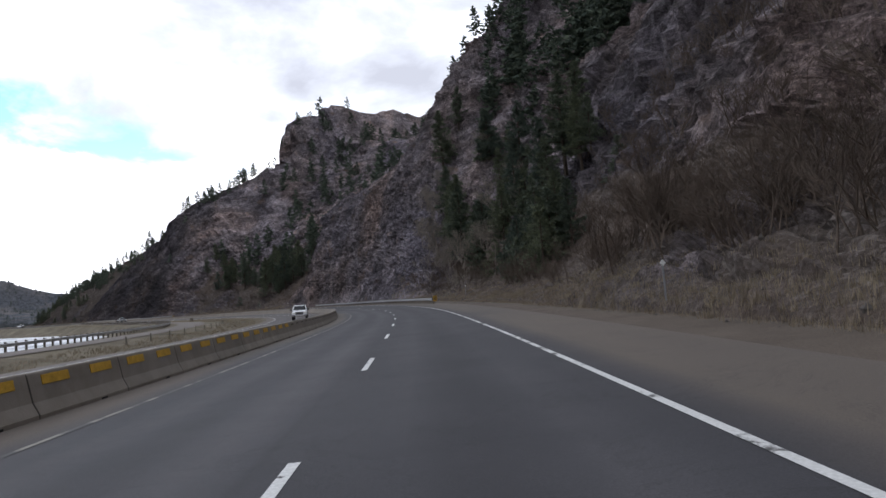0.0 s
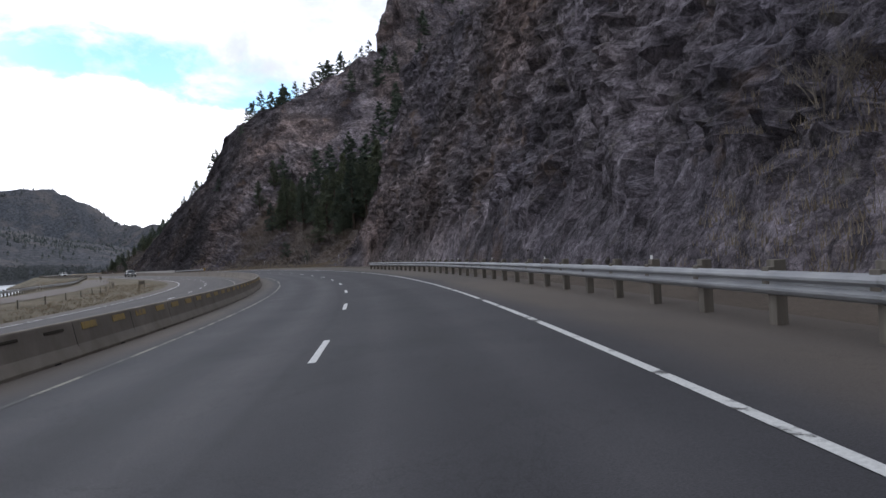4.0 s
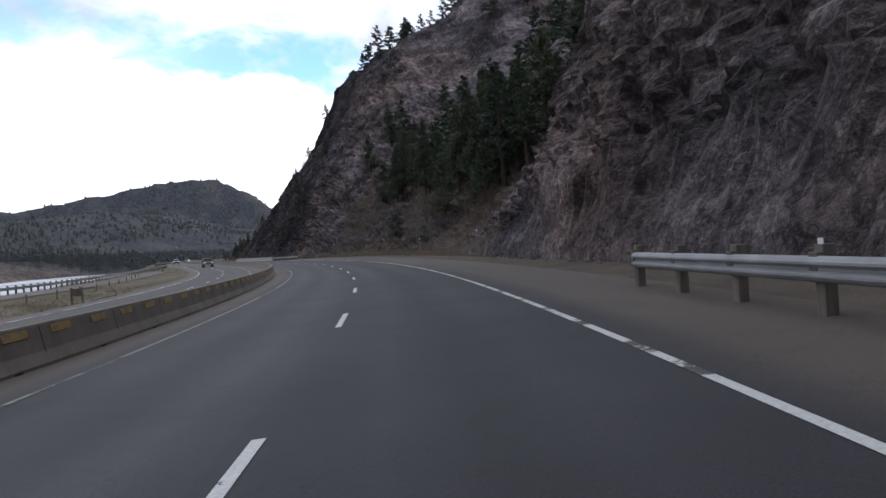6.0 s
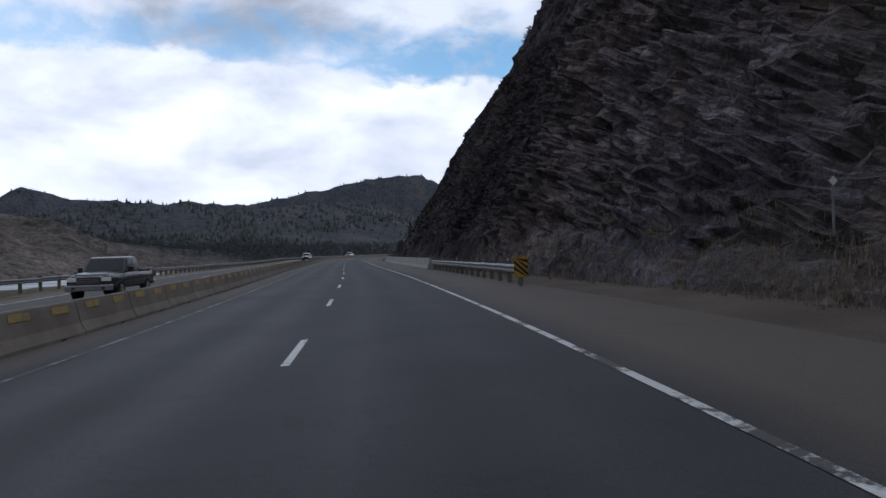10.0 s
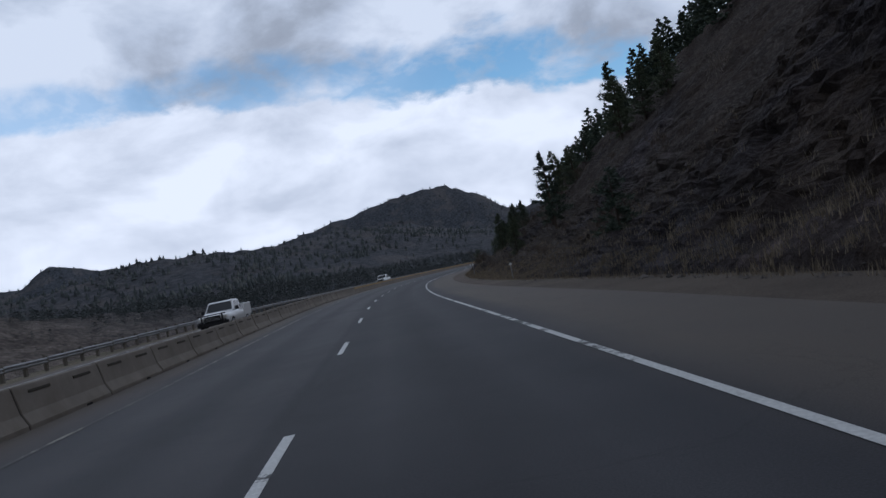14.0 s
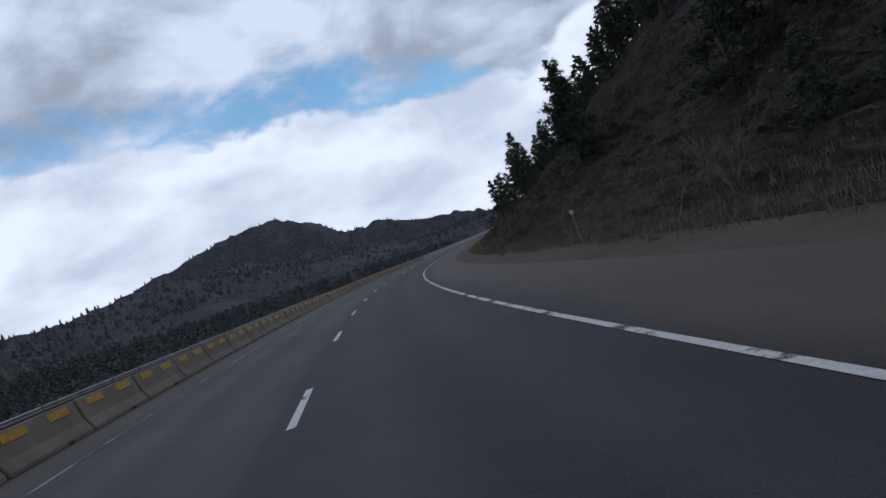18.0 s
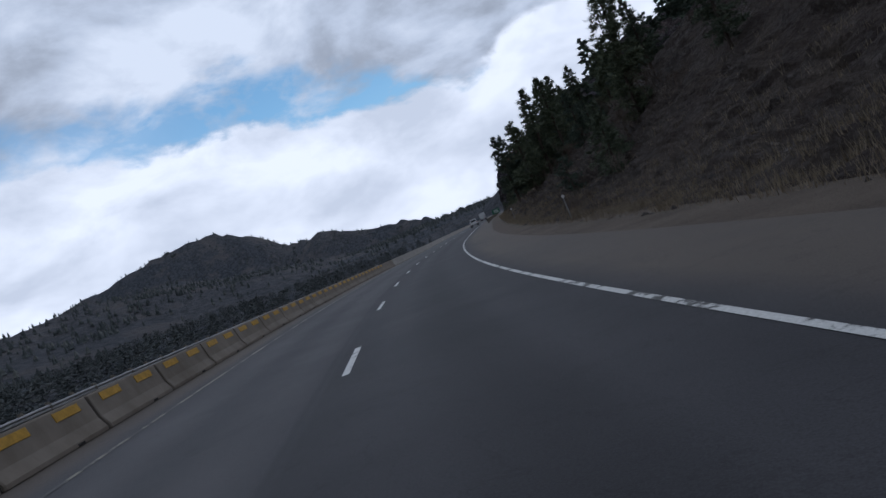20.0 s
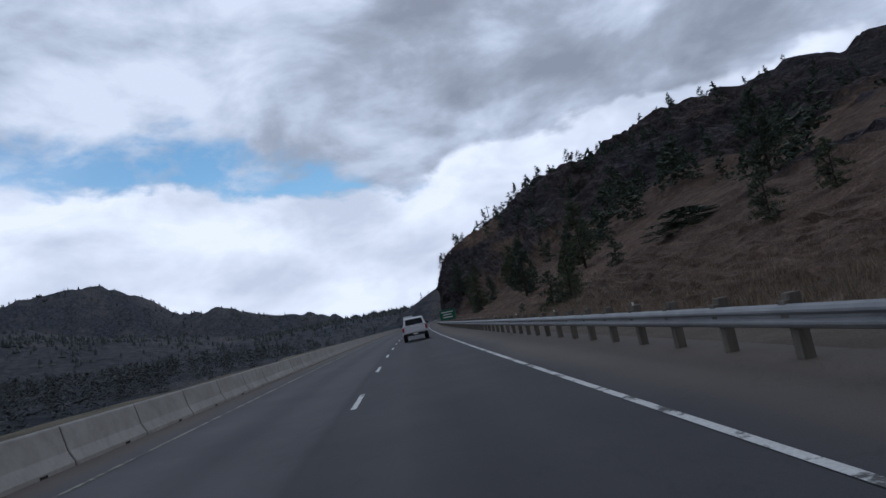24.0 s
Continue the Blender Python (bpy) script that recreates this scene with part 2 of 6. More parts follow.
class Kit:
    """Short forms for node building."""

    def __init__(self, nt, b):
        self.nt, self.b = nt, b
        self.co = self.add("ShaderNodeNewGeometry").outputs["Position"]

    def add(self, kind):
        return self.nt.nodes.new(kind)

    def link(self, a, b):
        self.nt.links.new(a, b)

    def noise(self, scale, detail=4, rough=0.55, dist=0.0, stretch=None, local=False):
        n = self.add("ShaderNodeTexNoise")
        for k, v in (("Scale", scale), ("Detail", detail), ("Roughness", rough), ("Distortion", dist)):
            n.inputs[k].default_value = v
        src = self.add("ShaderNodeTexCoord").outputs["Object"] if local else self.co
        if stretch:
            mp = self.add("ShaderNodeMapping")
            mp.inputs["Scale"].default_value = stretch
            self.link(src, mp.inputs[0])
            src = mp.outputs[0]
        self.link(src, n.inputs["Vector"])
        return n.outputs[0]

    def warp(self, scale, amount, stretch=(1, 1, 1), turn=(0, 0, 0)):
        """Positions bent by noise, then turned and stretched."""
        n = self.add("ShaderNodeTexNoise")
        n.inputs["Scale"].default_value, n.inputs["Detail"].default_value = scale, 5
        n.inputs["Roughness"].default_value = 0.62
        self.link(self.co, n.inputs["Vector"])
        m = self.add("ShaderNodeVectorMath")
        m.operation = "MULTIPLY_ADD"
        self.link(n.outputs["Color"], m.inputs[0])
        m.inputs[1].default_value = (amount,) * 3
        self.link(self.co, m.inputs[2])
        mp = self.add("ShaderNodeMapping")
        mp.inputs["Rotation"].default_value, mp.inputs["Scale"].default_value = turn, stretch
        self.link(m.outputs[0], mp.inputs[0])
        return mp.outputs[0]

    def cells(self, vec, scale, edge=False):
        """Broken cells: a value of each cell, or the distance to its edge."""
        n = self.add("ShaderNodeTexVoronoi")
        n.feature = "DISTANCE_TO_EDGE" if edge else "F1"
        n.inputs["Scale"].default_value = scale
        self.link(vec, n.inputs["Vector"])
        if edge:
            return n.outputs["Distance"]
        sep = self.add("ShaderNodeSeparateColor")
        self.link(n.outputs["Color"], sep.inputs[0])
        return sep.outputs[0]

    def ramp(self, src, *stops):
        r = self.add("ShaderNodeValToRGB")
        while len(r.color_ramp.elements) < len(stops):
            r.color_ramp.elements.new(0.5)
        for e, (pos, c) in zip(r.color_ramp.elements, stops):
            e.position, e.color = pos, ((*c, 1) if isinstance(c, tuple) else (c, c, c, 1))
        self.link(src, r.inputs[0])
        return r.outputs[0]

    def mix(self, fac, a, b, how="MIX"):
        m = self.add("ShaderNodeMix")
        m.data_type, m.blend_type = "RGBA", how
        for key, v in (("Factor", fac), ("A", a), ("B", b)):
            sock = [s for s in m.inputs if s.name == key and (s.type == "RGBA" or key == "Factor")][0]
            if isinstance(v, (int, float)):
                sock.default_value = v if key == "Factor" else (v, v, v, 1)
            elif isinstance(v, tuple):
                sock.default_value = (*v, 1)
            else:
                self.link(v, sock)
        return [s for s in m.outputs if s.type == "RGBA"][0]

    def attr(self, name):
        a = self.add("ShaderNodeAttribute")
        a.attribute_name = name
        return a.outputs["Fac"]

    def rand(self):
        return self.add("ShaderNodeObjectInfo").outputs["Random"]

    def island(self):
        return self.add("ShaderNodeNewGeometry").outputs["Random Per Island"]

    def color(self, v):
        if isinstance(v, tuple):
            self.b.inputs["Base Color"].default_value = (*v, 1)
        else:
            self.link(v, self.b.inputs["Base Color"])

    def bump(self, src, strength=0.5, dist=0.05):
        b = self.add("ShaderNodeBump")
        b.inputs["Strength"].default_value, b.inputs["Distance"].default_value = strength, dist
        self.link(src, b.inputs["Height"])
        self.link(b.outputs[0], self.b.inputs["Normal"])


def asphalt(k):
    base = k.ramp(k.noise(0.35, 5, 0.6), (0.3, (0.034, 0.0335, 0.0375)), (0.7, (0.05, 0.0485, 0.053)))
    track = k.ramp(k.attr("wear"), (0.0, (0.62, 0.62, 0.63)), (0.5, (1.0, 1.0, 1.0)), (1.0, (1.7, 1.66, 1.6)))
    c = k.mix(1.0, base, track, "MULTIPLY")
    dust = k.mix(k.attr("dust"), c, (0.116, 0.094, 0.074))
    grain = k.ramp(k.noise(60, 2, 0.7), (0.3, 0.72), (0.7, 1.28))
    c = k.mix(1.0, dust, grain, "MULTIPLY")
    # cracks sealed with tar
    crack = k.ramp(k.noise(0.22, 9, 0.62, 1.2), (0.494, 1.0), (0.5, 0.78), (0.506, 1.0))
    k.color(k.mix(1.0, c, crack, "MULTIPLY"))
    k.bump(k.noise(90, 2, 0.6), 0.25, 0.01)


def paint(col, worn, scale=2.2):
    def f(k):
        wear = k.ramp(k.noise(scale, 7, 0.72), (worn, (0.085, 0.083, 0.08)), (worn + 0.05, col))
        k.color(k.mix(1.0, wear, k.ramp(k.noise(25, 3), (0.3, 0.8), (0.7, 1.08)), "MULTIPLY"))
    return f


def concrete(k):
    c = k.ramp(k.noise(0.9, 6, 0.6), (0.3, (0.17, 0.149, 0.126)), (0.7, (0.24, 0.214, 0.184)))
    streak = k.ramp(k.noise(1.6, 5, 0.65, 0.0, (1, 1, 0.4)), (0.33, (0.84, 0.82, 0.79)), (0.6, (1, 1, 1)))
    low = k.mix(1.0, c, streak, "MULTIPLY")
    each = k.ramp(k.rand(), (0.0, 0.94), (1.0, 1.05))
    k.color(k.mix(1.0, low, each, "MULTIPLY"))
    k.bump(k.noise(18, 5, 0.65), 0.3, 0.02)


def galvanised(k):
    c = k.ramp(k.noise(1.4, 5, 0.6), (0.3, (0.22, 0.225, 0.235)), (0.7, (0.32, 0.325, 0.33)))
    k.color(k.mix(k.ramp(k.noise(4, 6, 0.7), (0.62, 0.0), (0.75, 0.6)), c, (0.2, 0.16, 0.12)))


def timber(k):
    k.color(k.ramp(k.noise(5, 5, 0.6, 0.5, (1, 1, 0.15)), (0.3, (0.095, 0.085, 0.072)), (0.7, (0.2, 0.178, 0.15))))
    k.bump(k.noise(14, 4, 0.6, 0, (1, 1, 0.15)), 0.4, 0.02)


def hillside(k):
    big = k.noise(0.035, 5, 0.6)
    mid = k.noise(0.7, 7, 0.68)
    fine = k.noise(4.5, 5, 0.68)
    # rock: tilted blocks of three sizes with dark open joints
    wide = k.warp(0.8, 0.9, (0.75, 1.0, 1.3), (0.5, 0.35, 0.4))
    near = k.warp(2.0, 0.3, (0.8, 1.0, 1.25), (0.62, 0.2, 0.5))
    b1, b2, b3 = k.cells(wide, 0.55), k.cells(near, 1.9), k.cells(near, 5.5)
    j1, j2, j3 = k.cells(wide, 0.55, True), k.cells(near, 1.9, True), k.cells(near, 5.5, True)
    rock = k.ramp(mid, (0.32, (0.118, 0.104, 0.111)), (0.5, (0.156, 0.138, 0.145)), (0.68, (0.205, 0.184, 0.188)))
    tint = k.ramp(big, (0.35, (0.86, 0.88, 0.98)), (0.52, (1.0, 0.97, 0.97)), (0.7, (1.2, 1.0, 0.86)))
    rock = k.mix(1.0, rock, tint, "MULTIPLY")
    for cell, lo, hi in ((b1, 0.8, 1.2), (b2, 0.76, 1.24), (b3, 0.78, 1.22)):
        rock = k.mix(1.0, rock, k.ramp(cell, (0.0, lo), (1.0, hi)), "MULTIPLY")
    for joint, wide_to, deep in ((j1, 0.02, 0.85), (j2, 0.025, 0.88), (j3, 0.03, 0.94)):
        rock = k.mix(1.0, rock, k.ramp(joint, (0.0, deep), (wide_to, 1.0)), "MULTIPLY")
    seam = k.ramp(k.noise(0.9, 7, 0.68, 0.0, (0.9, 1.0, 1.2)), (0.38, 0.68), (0.5, 1.0), (0.64, 1.18))
    rock = k.mix(1.0, rock, seam, "MULTIPLY")
    for size, deep in ((0.55, 0.55), (1.9, 0.6), (5.0, 0.72)):
        crack = k.ramp(k.noise(size, 8, 0.68, 0.6), (0.45, 1.0), (0.49, deep), (0.505, deep), (0.53, 1.0))
        rock = k.mix(1.0, rock, crack, "MULTIPLY")
    lichen = k.ramp(k.noise(0.8, 6, 0.68), (0.58, 0.0), (0.72, 0.5))
    rock = k.mix(lichen, rock, (0.13, 0.118, 0.092))
    rust = k.ramp(k.noise(0.16, 6, 0.65), (0.6, 0.0), (0.7, 0.6))
    rock = k.mix(rust, rock, (0.17, 0.115, 0.08))
    rock = k.mix(1.0, rock, k.ramp(k.noise(9, 4, 0.7), (0.3, 0.88), (0.7, 1.12)), "MULTIPLY")
    rock = k.mix(1.0, rock, k.ramp(k.noise(0.11, 6, 0.62), (0.34, 0.6), (0.5, 1.0), (0.66, 1.45)), "MULTIPLY")
    # slanting beds, pale and dark, some metres thick
    slab = k.add("ShaderNodeTexNoise")
    for key, v in (("Scale", 0.16), ("Detail", 2.5), ("Roughness", 0.5), ("Distortion", 0.4)):
        slab.inputs[key].default_value = v
    k.link(k.warp(0.12, 3.0, (0.45, 0.9, 2.1), (0.5, 0.6, 0.3)), slab.inputs["Vector"])
    rock = k.mix(1.0, rock, k.ramp(slab.outputs[0], (0.36, 0.66), (0.47, 0.95), (0.53, 1.05), (0.66, 1.4)), "MULTIPLY")
    rock = k.mix(1.0, rock, k.ramp(k.attr("pale"), (0.0, 0.72), (0.5, 1.25), (1.0, 1.85)), "MULTIPLY")
    # soil: dry grass, and rubble of small stones
    grass = k.ramp(k.noise(0.5, 6, 0.66), (0.3, (0.056, 0.04, 0.033)), (0.5, (0.108, 0.081, 0.064)), (0.7, (0.165, 0.13, 0.1)))
    grass = k.mix(1.0, grass, k.ramp(k.noise(7, 3, 0.6), (0.3, 0.6), (0.7, 1.4)), "MULTIPLY")
    r1, r2 = k.cells(k.warp(1.5, 0.3), 2.6), k.cells(k.warp(1.5, 0.3), 6.5)
    rubble = k.ramp(r2, (0.0, (0.048, 0.04, 0.037)), (0.6, (0.1, 0.086, 0.079)), (1.0, (0.19, 0.168, 0.157)))
    rubble = k.mix(1.0, rubble, k.ramp(r1, (0.0, 0.65), (1.0, 1.3)), "MULTIPLY")
    spread = k.ramp(k.noise(0.22, 5, 0.6), (0.4, 0.0), (0.6, 1.0))
    soil = k.mix(k.mix(1.0, k.attr("scree"), k.mix(0.6, 1.0, spread), "MULTIPLY"), grass, rubble)
    soil = k.mix(1.0, soil, k.ramp(k.attr("straw"), (0.0, (1.0, 1.0, 1.0)), (1.0, (2.0, 1.8, 1.7))), "MULTIPLY")
    edge = k.ramp(k.mix(0.3, k.attr("rock"), k.noise(0.7, 5, 0.65)), (0.46, 0.0), (0.57, 1.0))
    # hill past station 326 darkened in its colour, standing in for shade
    dark = k.ramp(k.attr("hill_shade"), (0.0, 1.0), (1.0, 0.52))
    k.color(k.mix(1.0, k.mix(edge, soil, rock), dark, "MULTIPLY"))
    steps = k.mix(0.5, k.mix(0.5, b1, b2), b3)
    cracks = k.mix(0.5, k.ramp(j1, (0.0, 0.0), (0.08, 1.0)), k.ramp(j2, (0.0, 0.0), (0.1, 1.0)))
    stone = k.mix(0.55, k.mix(0.12, steps, cracks), k.mix(0.5, fine, k.noise(1.6, 9, 0.75)))
    loose = k.mix(0.4, k.mix(0.5, r1, r2), fine)
    k.bump(k.mix(edge, loose, stone), 1.0, 0.6)


def gravel(k):
    c = k.ramp(k.noise(0.4, 6, 0.65), (0.3, (0.07, 0.056, 0.045)), (0.7, (0.125, 0.101, 0.08)))
    k.color(k.mix(1.0, c, k.ramp(k.noise(30, 3, 0.7), (0.3, 0.6), (0.7, 1.4)), "MULTIPLY"))
    k.bump(k.noise(28, 4, 0.7), 0.6, 0.03)


def drygrass(k):
    c = k.ramp(k.noise(0.18, 7, 0.65), (0.3, (0.075, 0.065, 0.047)), (0.5, (0.125, 0.108, 0.078)), (0.7, (0.18, 0.158, 0.118)))
    k.color(k.mix(1.0, c, k.ramp(k.noise(9, 4, 0.7), (0.3, 0.65), (0.7, 1.3)), "MULTIPLY"))
    k.bump(k.noise(12, 4, 0.7), 0.6, 0.08)


def farhill(k):
    c = k.ramp(k.noise(0.012, 8, 0.68, 0.3), (0.3, (0.11, 0.093, 0.083)), (0.5, (0.19, 0.162, 0.143)), (0.68, (0.28, 0.243, 0.213)))
    near = k.mix(1.0, c, k.ramp(k.noise(0.12, 7, 0.72), (0.32, 0.4), (0.5, 1.0), (0.7, 1.6)), "MULTIPLY")
    near = k.mix(1.0, near, k.ramp(k.noise(0.7, 5, 0.7), (0.32, 0.5), (0.68, 1.5)), "MULTIPLY")
    # scrub and rock ledges
    scrub = k.ramp(k.noise(0.22, 6, 0.7), (0.58, 0.0), (0.66, 0.8))
    near = k.mix(scrub, near, (0.06, 0.06, 0.058))
    ledge = k.ramp(k.noise(0.1, 7, 0.7, 0.0, (0.6, 0.6, 3.0)), (0.6, 0.0), (0.68, 0.8))
    near = k.mix(ledge, near, (0.11, 0.1, 0.097))
    # woods greyed and blued: the haze of distance is put into their colour
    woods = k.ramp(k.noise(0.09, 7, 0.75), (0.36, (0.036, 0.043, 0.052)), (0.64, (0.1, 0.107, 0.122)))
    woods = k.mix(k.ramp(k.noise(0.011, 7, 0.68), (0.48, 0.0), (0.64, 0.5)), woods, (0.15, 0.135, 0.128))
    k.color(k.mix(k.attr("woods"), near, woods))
    k.bump(k.mix(0.5, k.noise(0.06, 9, 0.75), k.noise(0.035, 6, 0.7)), 1.0, 14.0)


def water(k):
    """Broken water, its colour mixed with pale grey patches."""
    pale_patch = k.ramp(k.noise(0.03, 7, 0.62, 0.4), (0.4, 0.0), (0.52, 1.0))
    k.color(k.mix(pale_patch, (0.12, 0.145, 0.155), (0.42, 0.44, 0.46)))
    k.bump(k.noise(0.9, 6, 0.7, 0.3), 0.8, 0.4)


ASPHALT = material("asphalt", asphalt, 0.8, 0, 0.35)
WHITE_LINE = material("white_line_paint", paint((0.62, 0.62, 0.6), 0.36), 0.7)
EDGE_LINE = material("worn_edge_paint", paint((0.58, 0.58, 0.56), 0.425, 0.9), 0.7)
YELLOW_LINE = material("faded_line_paint", paint((0.27, 0.255, 0.21), 0.46, 0.9), 0.75)
FAINT_LINE = material("faint_line_paint", paint((0.26, 0.245, 0.21), 0.5, 0.8), 0.75)
CONCRETE = material("weathered_concrete", concrete, 0.9)
GALVANISED = material("galvanised_steel", galvanised, 0.62, 0.2)
TIMBER = material("grey_timber", timber, 0.9)
HILL = material("hillside_rock_and_grass", hillside, 0.95, 0, 0.15)
GRAVEL = material("gravel_shoulder", gravel, 0.95, 0, 0.2)
DRYGRASS = material("dry_grass", drygrass, 0.95, 0, 0.1)
FARHILL = material("far_hill", farhill, 1.0, 0, 0.05)
WATER = material("river_water", water, 0.4, 0, 0.5)


# ---- mesh helpers ----
def mesh(name, verts, faces, mats, smooth=False, attrs=None):
    me = bpy.data.meshes.new(name)
    me.from_pydata([tuple(v) for v in np.asarray(verts, float)], [], faces if isinstance(faces, list) else faces.tolist())
    for m in mats if isinstance(mats, (list, tuple)) else [mats]:
        me.materials.append(m)
    for key, vals in (attrs or {}).items():
        a = me.attributes.new(key, "FLOAT", "POINT")
        a.data.foreach_set("value", np.asarray(vals, np.float32).ravel())
    if smooth is True:
        me.shade_smooth()
    elif smooth is not False:
        me.polygons.foreach_set("use_smooth", np.asarray(smooth, bool).ravel())
    me.update()
    return me


def grid_faces(n, m):
    i = (np.arange(n - 1)[:, None] * m + np.arange(m - 1)[None]).ravel()
    return np.stack([i, i + m, i + m + 1, i + 1], 1)


def strip(name, s, ds, z, mat, attrs=None, smooth=True):
    """A sheet over stations s and offsets ds."""
    S, D = np.meshgrid(s, ds, indexing="ij")
    v = at(S, D, z).reshape(-1, 3)
    return mesh(name, v, grid_faces(len(s), len(ds))[:, ::-1], mat, smooth, {k: f(S, D) for k, f in (attrs or {}).items()})


def boxes(bm, x0, x1, y0, y1, z0, z1, bevel=0.0):
    """Adds a box, with softened edges, to bm."""
    r = bmesh.ops.create_cube(bm, size=1.0, matrix=Matrix.Translation(((x0 + x1) / 2, (y0 + y1) / 2, (z0 + z1) / 2)) @ Matrix.Diagonal((x1 - x0, y1 - y0, z1 - z0, 1)))
    if bevel:
        es = list({e for v in r["verts"] for e in v.link_edges})
        bmesh.ops.bevel(bm, geom=es, offset=bevel, segments=2, profile=0.5, affect="EDGES")


def tube(bm, p, q, r0, r1, n=8):
    p, q = Vector(p), Vector(q)
    m = Matrix.Translation((p + q) / 2) @ (q - p).to_track_quat("Z", "Y").to_matrix().to_4x4()
    bmesh.ops.create_cone(bm, cap_ends=True, segments=n, radius1=r0, radius2=r1, depth=(q - p).length, matrix=m)


def data_of(name, bm, mats, smooth=False):
    me = bpy.data.meshes.new(name)
    bm.to_mesh(me)
    bm.free()
    for m in mats if isinstance(mats, (list, tuple)) else [mats]:
        me.materials.append(m)
    if smooth:
        me.shade_smooth()
    return me


def part(name, data, mat, parent, label="", m=None):
    """Links a bmesh or mesh as one object under a thing or part."""
    me = data if isinstance(data, bpy.types.Mesh) else data_of(name, data, mat)
    ob = new(name, me)
    ob.parent = parent
    if m is not None:
        ob.matrix_basis = m
    return tagged(ob, label)


def thing(name, label, category, m=None, group="", kind="", me=None):
    ob = new(name, me)
    if m is not None:
        ob.matrix_basis = m
    return tagged(ob, label, category, group, kind)


# ---- the road ----
def lane_wear(S, D):
    """Wheel tracks polished pale, the middle of each lane dark with oil."""
    w = 0.42 + 0 * S
    w = w + np.where(D < -1.5, 0.36, -0.08) * np.clip((S - 330) / 120, 0.35, 1)
    for lane in (0.55, -3.25):
        for off in (-0.85, 0.85):
            w += 0.27 * np.exp(-((D - lane - off) / 0.42) ** 2)
        w -= 0.24 * np.exp(-((D - lane) / 0.5) ** 2)
    seam = np.clip(0.6 + 0.8 * vnoise(np.stack([S * 0.06, 0 * D, 0 * S], -1), 9), 0, 1)
    w -= 0.4 * seam * np.exp(-((D + 1.6 + 0.05 * np.sin(S * 0.13)) / 0.08) ** 2)
    return np.clip(w + 0.16 * vnoise(np.stack([S * 0.05, D * 1.3, 0 * S], -1)) + 0.08 * vnoise(np.stack([S * 0.4, D * 2, 0 * S], -1), 2), 0, 1)


def road_dust(S, D):
    n = 0.5 * vnoise(np.stack([S * 0.08, D * 0.8, 0 * S], -1)) + 0.25 * vnoise(np.stack([S * 0.6, D * 1.5, 0 * S], -1), 3)
    right = np.clip((D - 2.6 + 0.4 * n) / 0.8, 0, 1)
    left = np.clip((-5.4 - D + 0.4 * n) / 0.7, 0, 1)
    return np.maximum(right, left) * (0.72 + 0.3 * n)


S_ROAD = np.r_[np.arange(-70, 960, 1.5), np.arange(960, 1200, 6.0)]
ROAD_D = np.array([-6.95, -6.5, -6.0, -5.5, -5.1, -4.7, -4.3, -3.9, -3.5, -3.1, -2.7, -2.3, -1.9, -1.74, -1.66, -1.58, -1.5, -1.42, -1.1, -0.7, -0.3, 0.1, 0.5, 0.9, 1.3, 1.7, 2.1, 2.5, 2.9, 3.4, 4.0, 4.7, 5.5])
road = thing("road", "grey asphalt highway lanes, dusty at the shoulder", "road", kind="structure",
             me=strip("road", S_ROAD, ROAD_D, 0.0, ASPHALT, {"wear": lane_wear, "dust": road_dust}))
D_OPP = np.linspace(-17.0, -7.2, 20)
road_far = thing("road", "grey asphalt opposing lanes beyond the barrier", "road", kind="structure",
                 me=strip("road_opposing", S_ROAD, D_OPP, 0.004, ASPHALT,
                          {"wear": lambda S, D: 0.6 + 0.15 * np.sin(D * 3.4), "dust": lambda S, D: np.clip(0.28 + np.where((D < -15.9) | (D > -8.6), 0.45, 0), 0, 1)}))


def line_piece(s0, s1, d, w, z=0.006):
    s = np.linspace(s0, s1, max(2, int((s1 - s0) / 1.5) + 1))
    return strip("lane_line", s, np.array([d - w / 2, d + w / 2]), z, WHITE_LINE)


for n in range(-6, 93):
    mid = 15.0 + 10.17 * min(n, 36) + 9.94 * max(n - 36, 0)
    part("lane_dash", line_piece(mid - 1.35, mid + 1.35, DASHES, 0.12), None, road, "short white lane dash")
for key, d, w, mat, par in (("edge_line", EDGE_R, 0.115, EDGE_LINE, road), 
                            ("edge_line", -9.3, 0.12, YELLOW_LINE, road_far), ("edge_line", -15.6, 0.12, EDGE_LINE, road_far)):
    me = strip(key, S_ROAD, np.array([d - w / 2, d + w / 2]), 0.008, mat)
    part(key, me, None, par, "worn painted edge line")
for s0, s1, mat in ((-70, 110, FAINT_LINE), (110, 250, YELLOW_LINE), (250, 560, FAINT_LINE), (560, 958, YELLOW_LINE)):
    part("edge_line", strip("edge_line", np.arange(s0, s1 + 1, 1.5), np.array([EDGE_L - 0.055, EDGE_L + 0.055]), 0.008, mat), None, road, "worn pale yellow edge line")
for n in range(96):
    s0 = -50 + 10.1 * n
    part("lane_dash", line_piece(s0, s0 + 2.7, -12.4, 0.12, 0.012), None, road_far)

# ---- concrete median barrier ----
SEG = 3.5


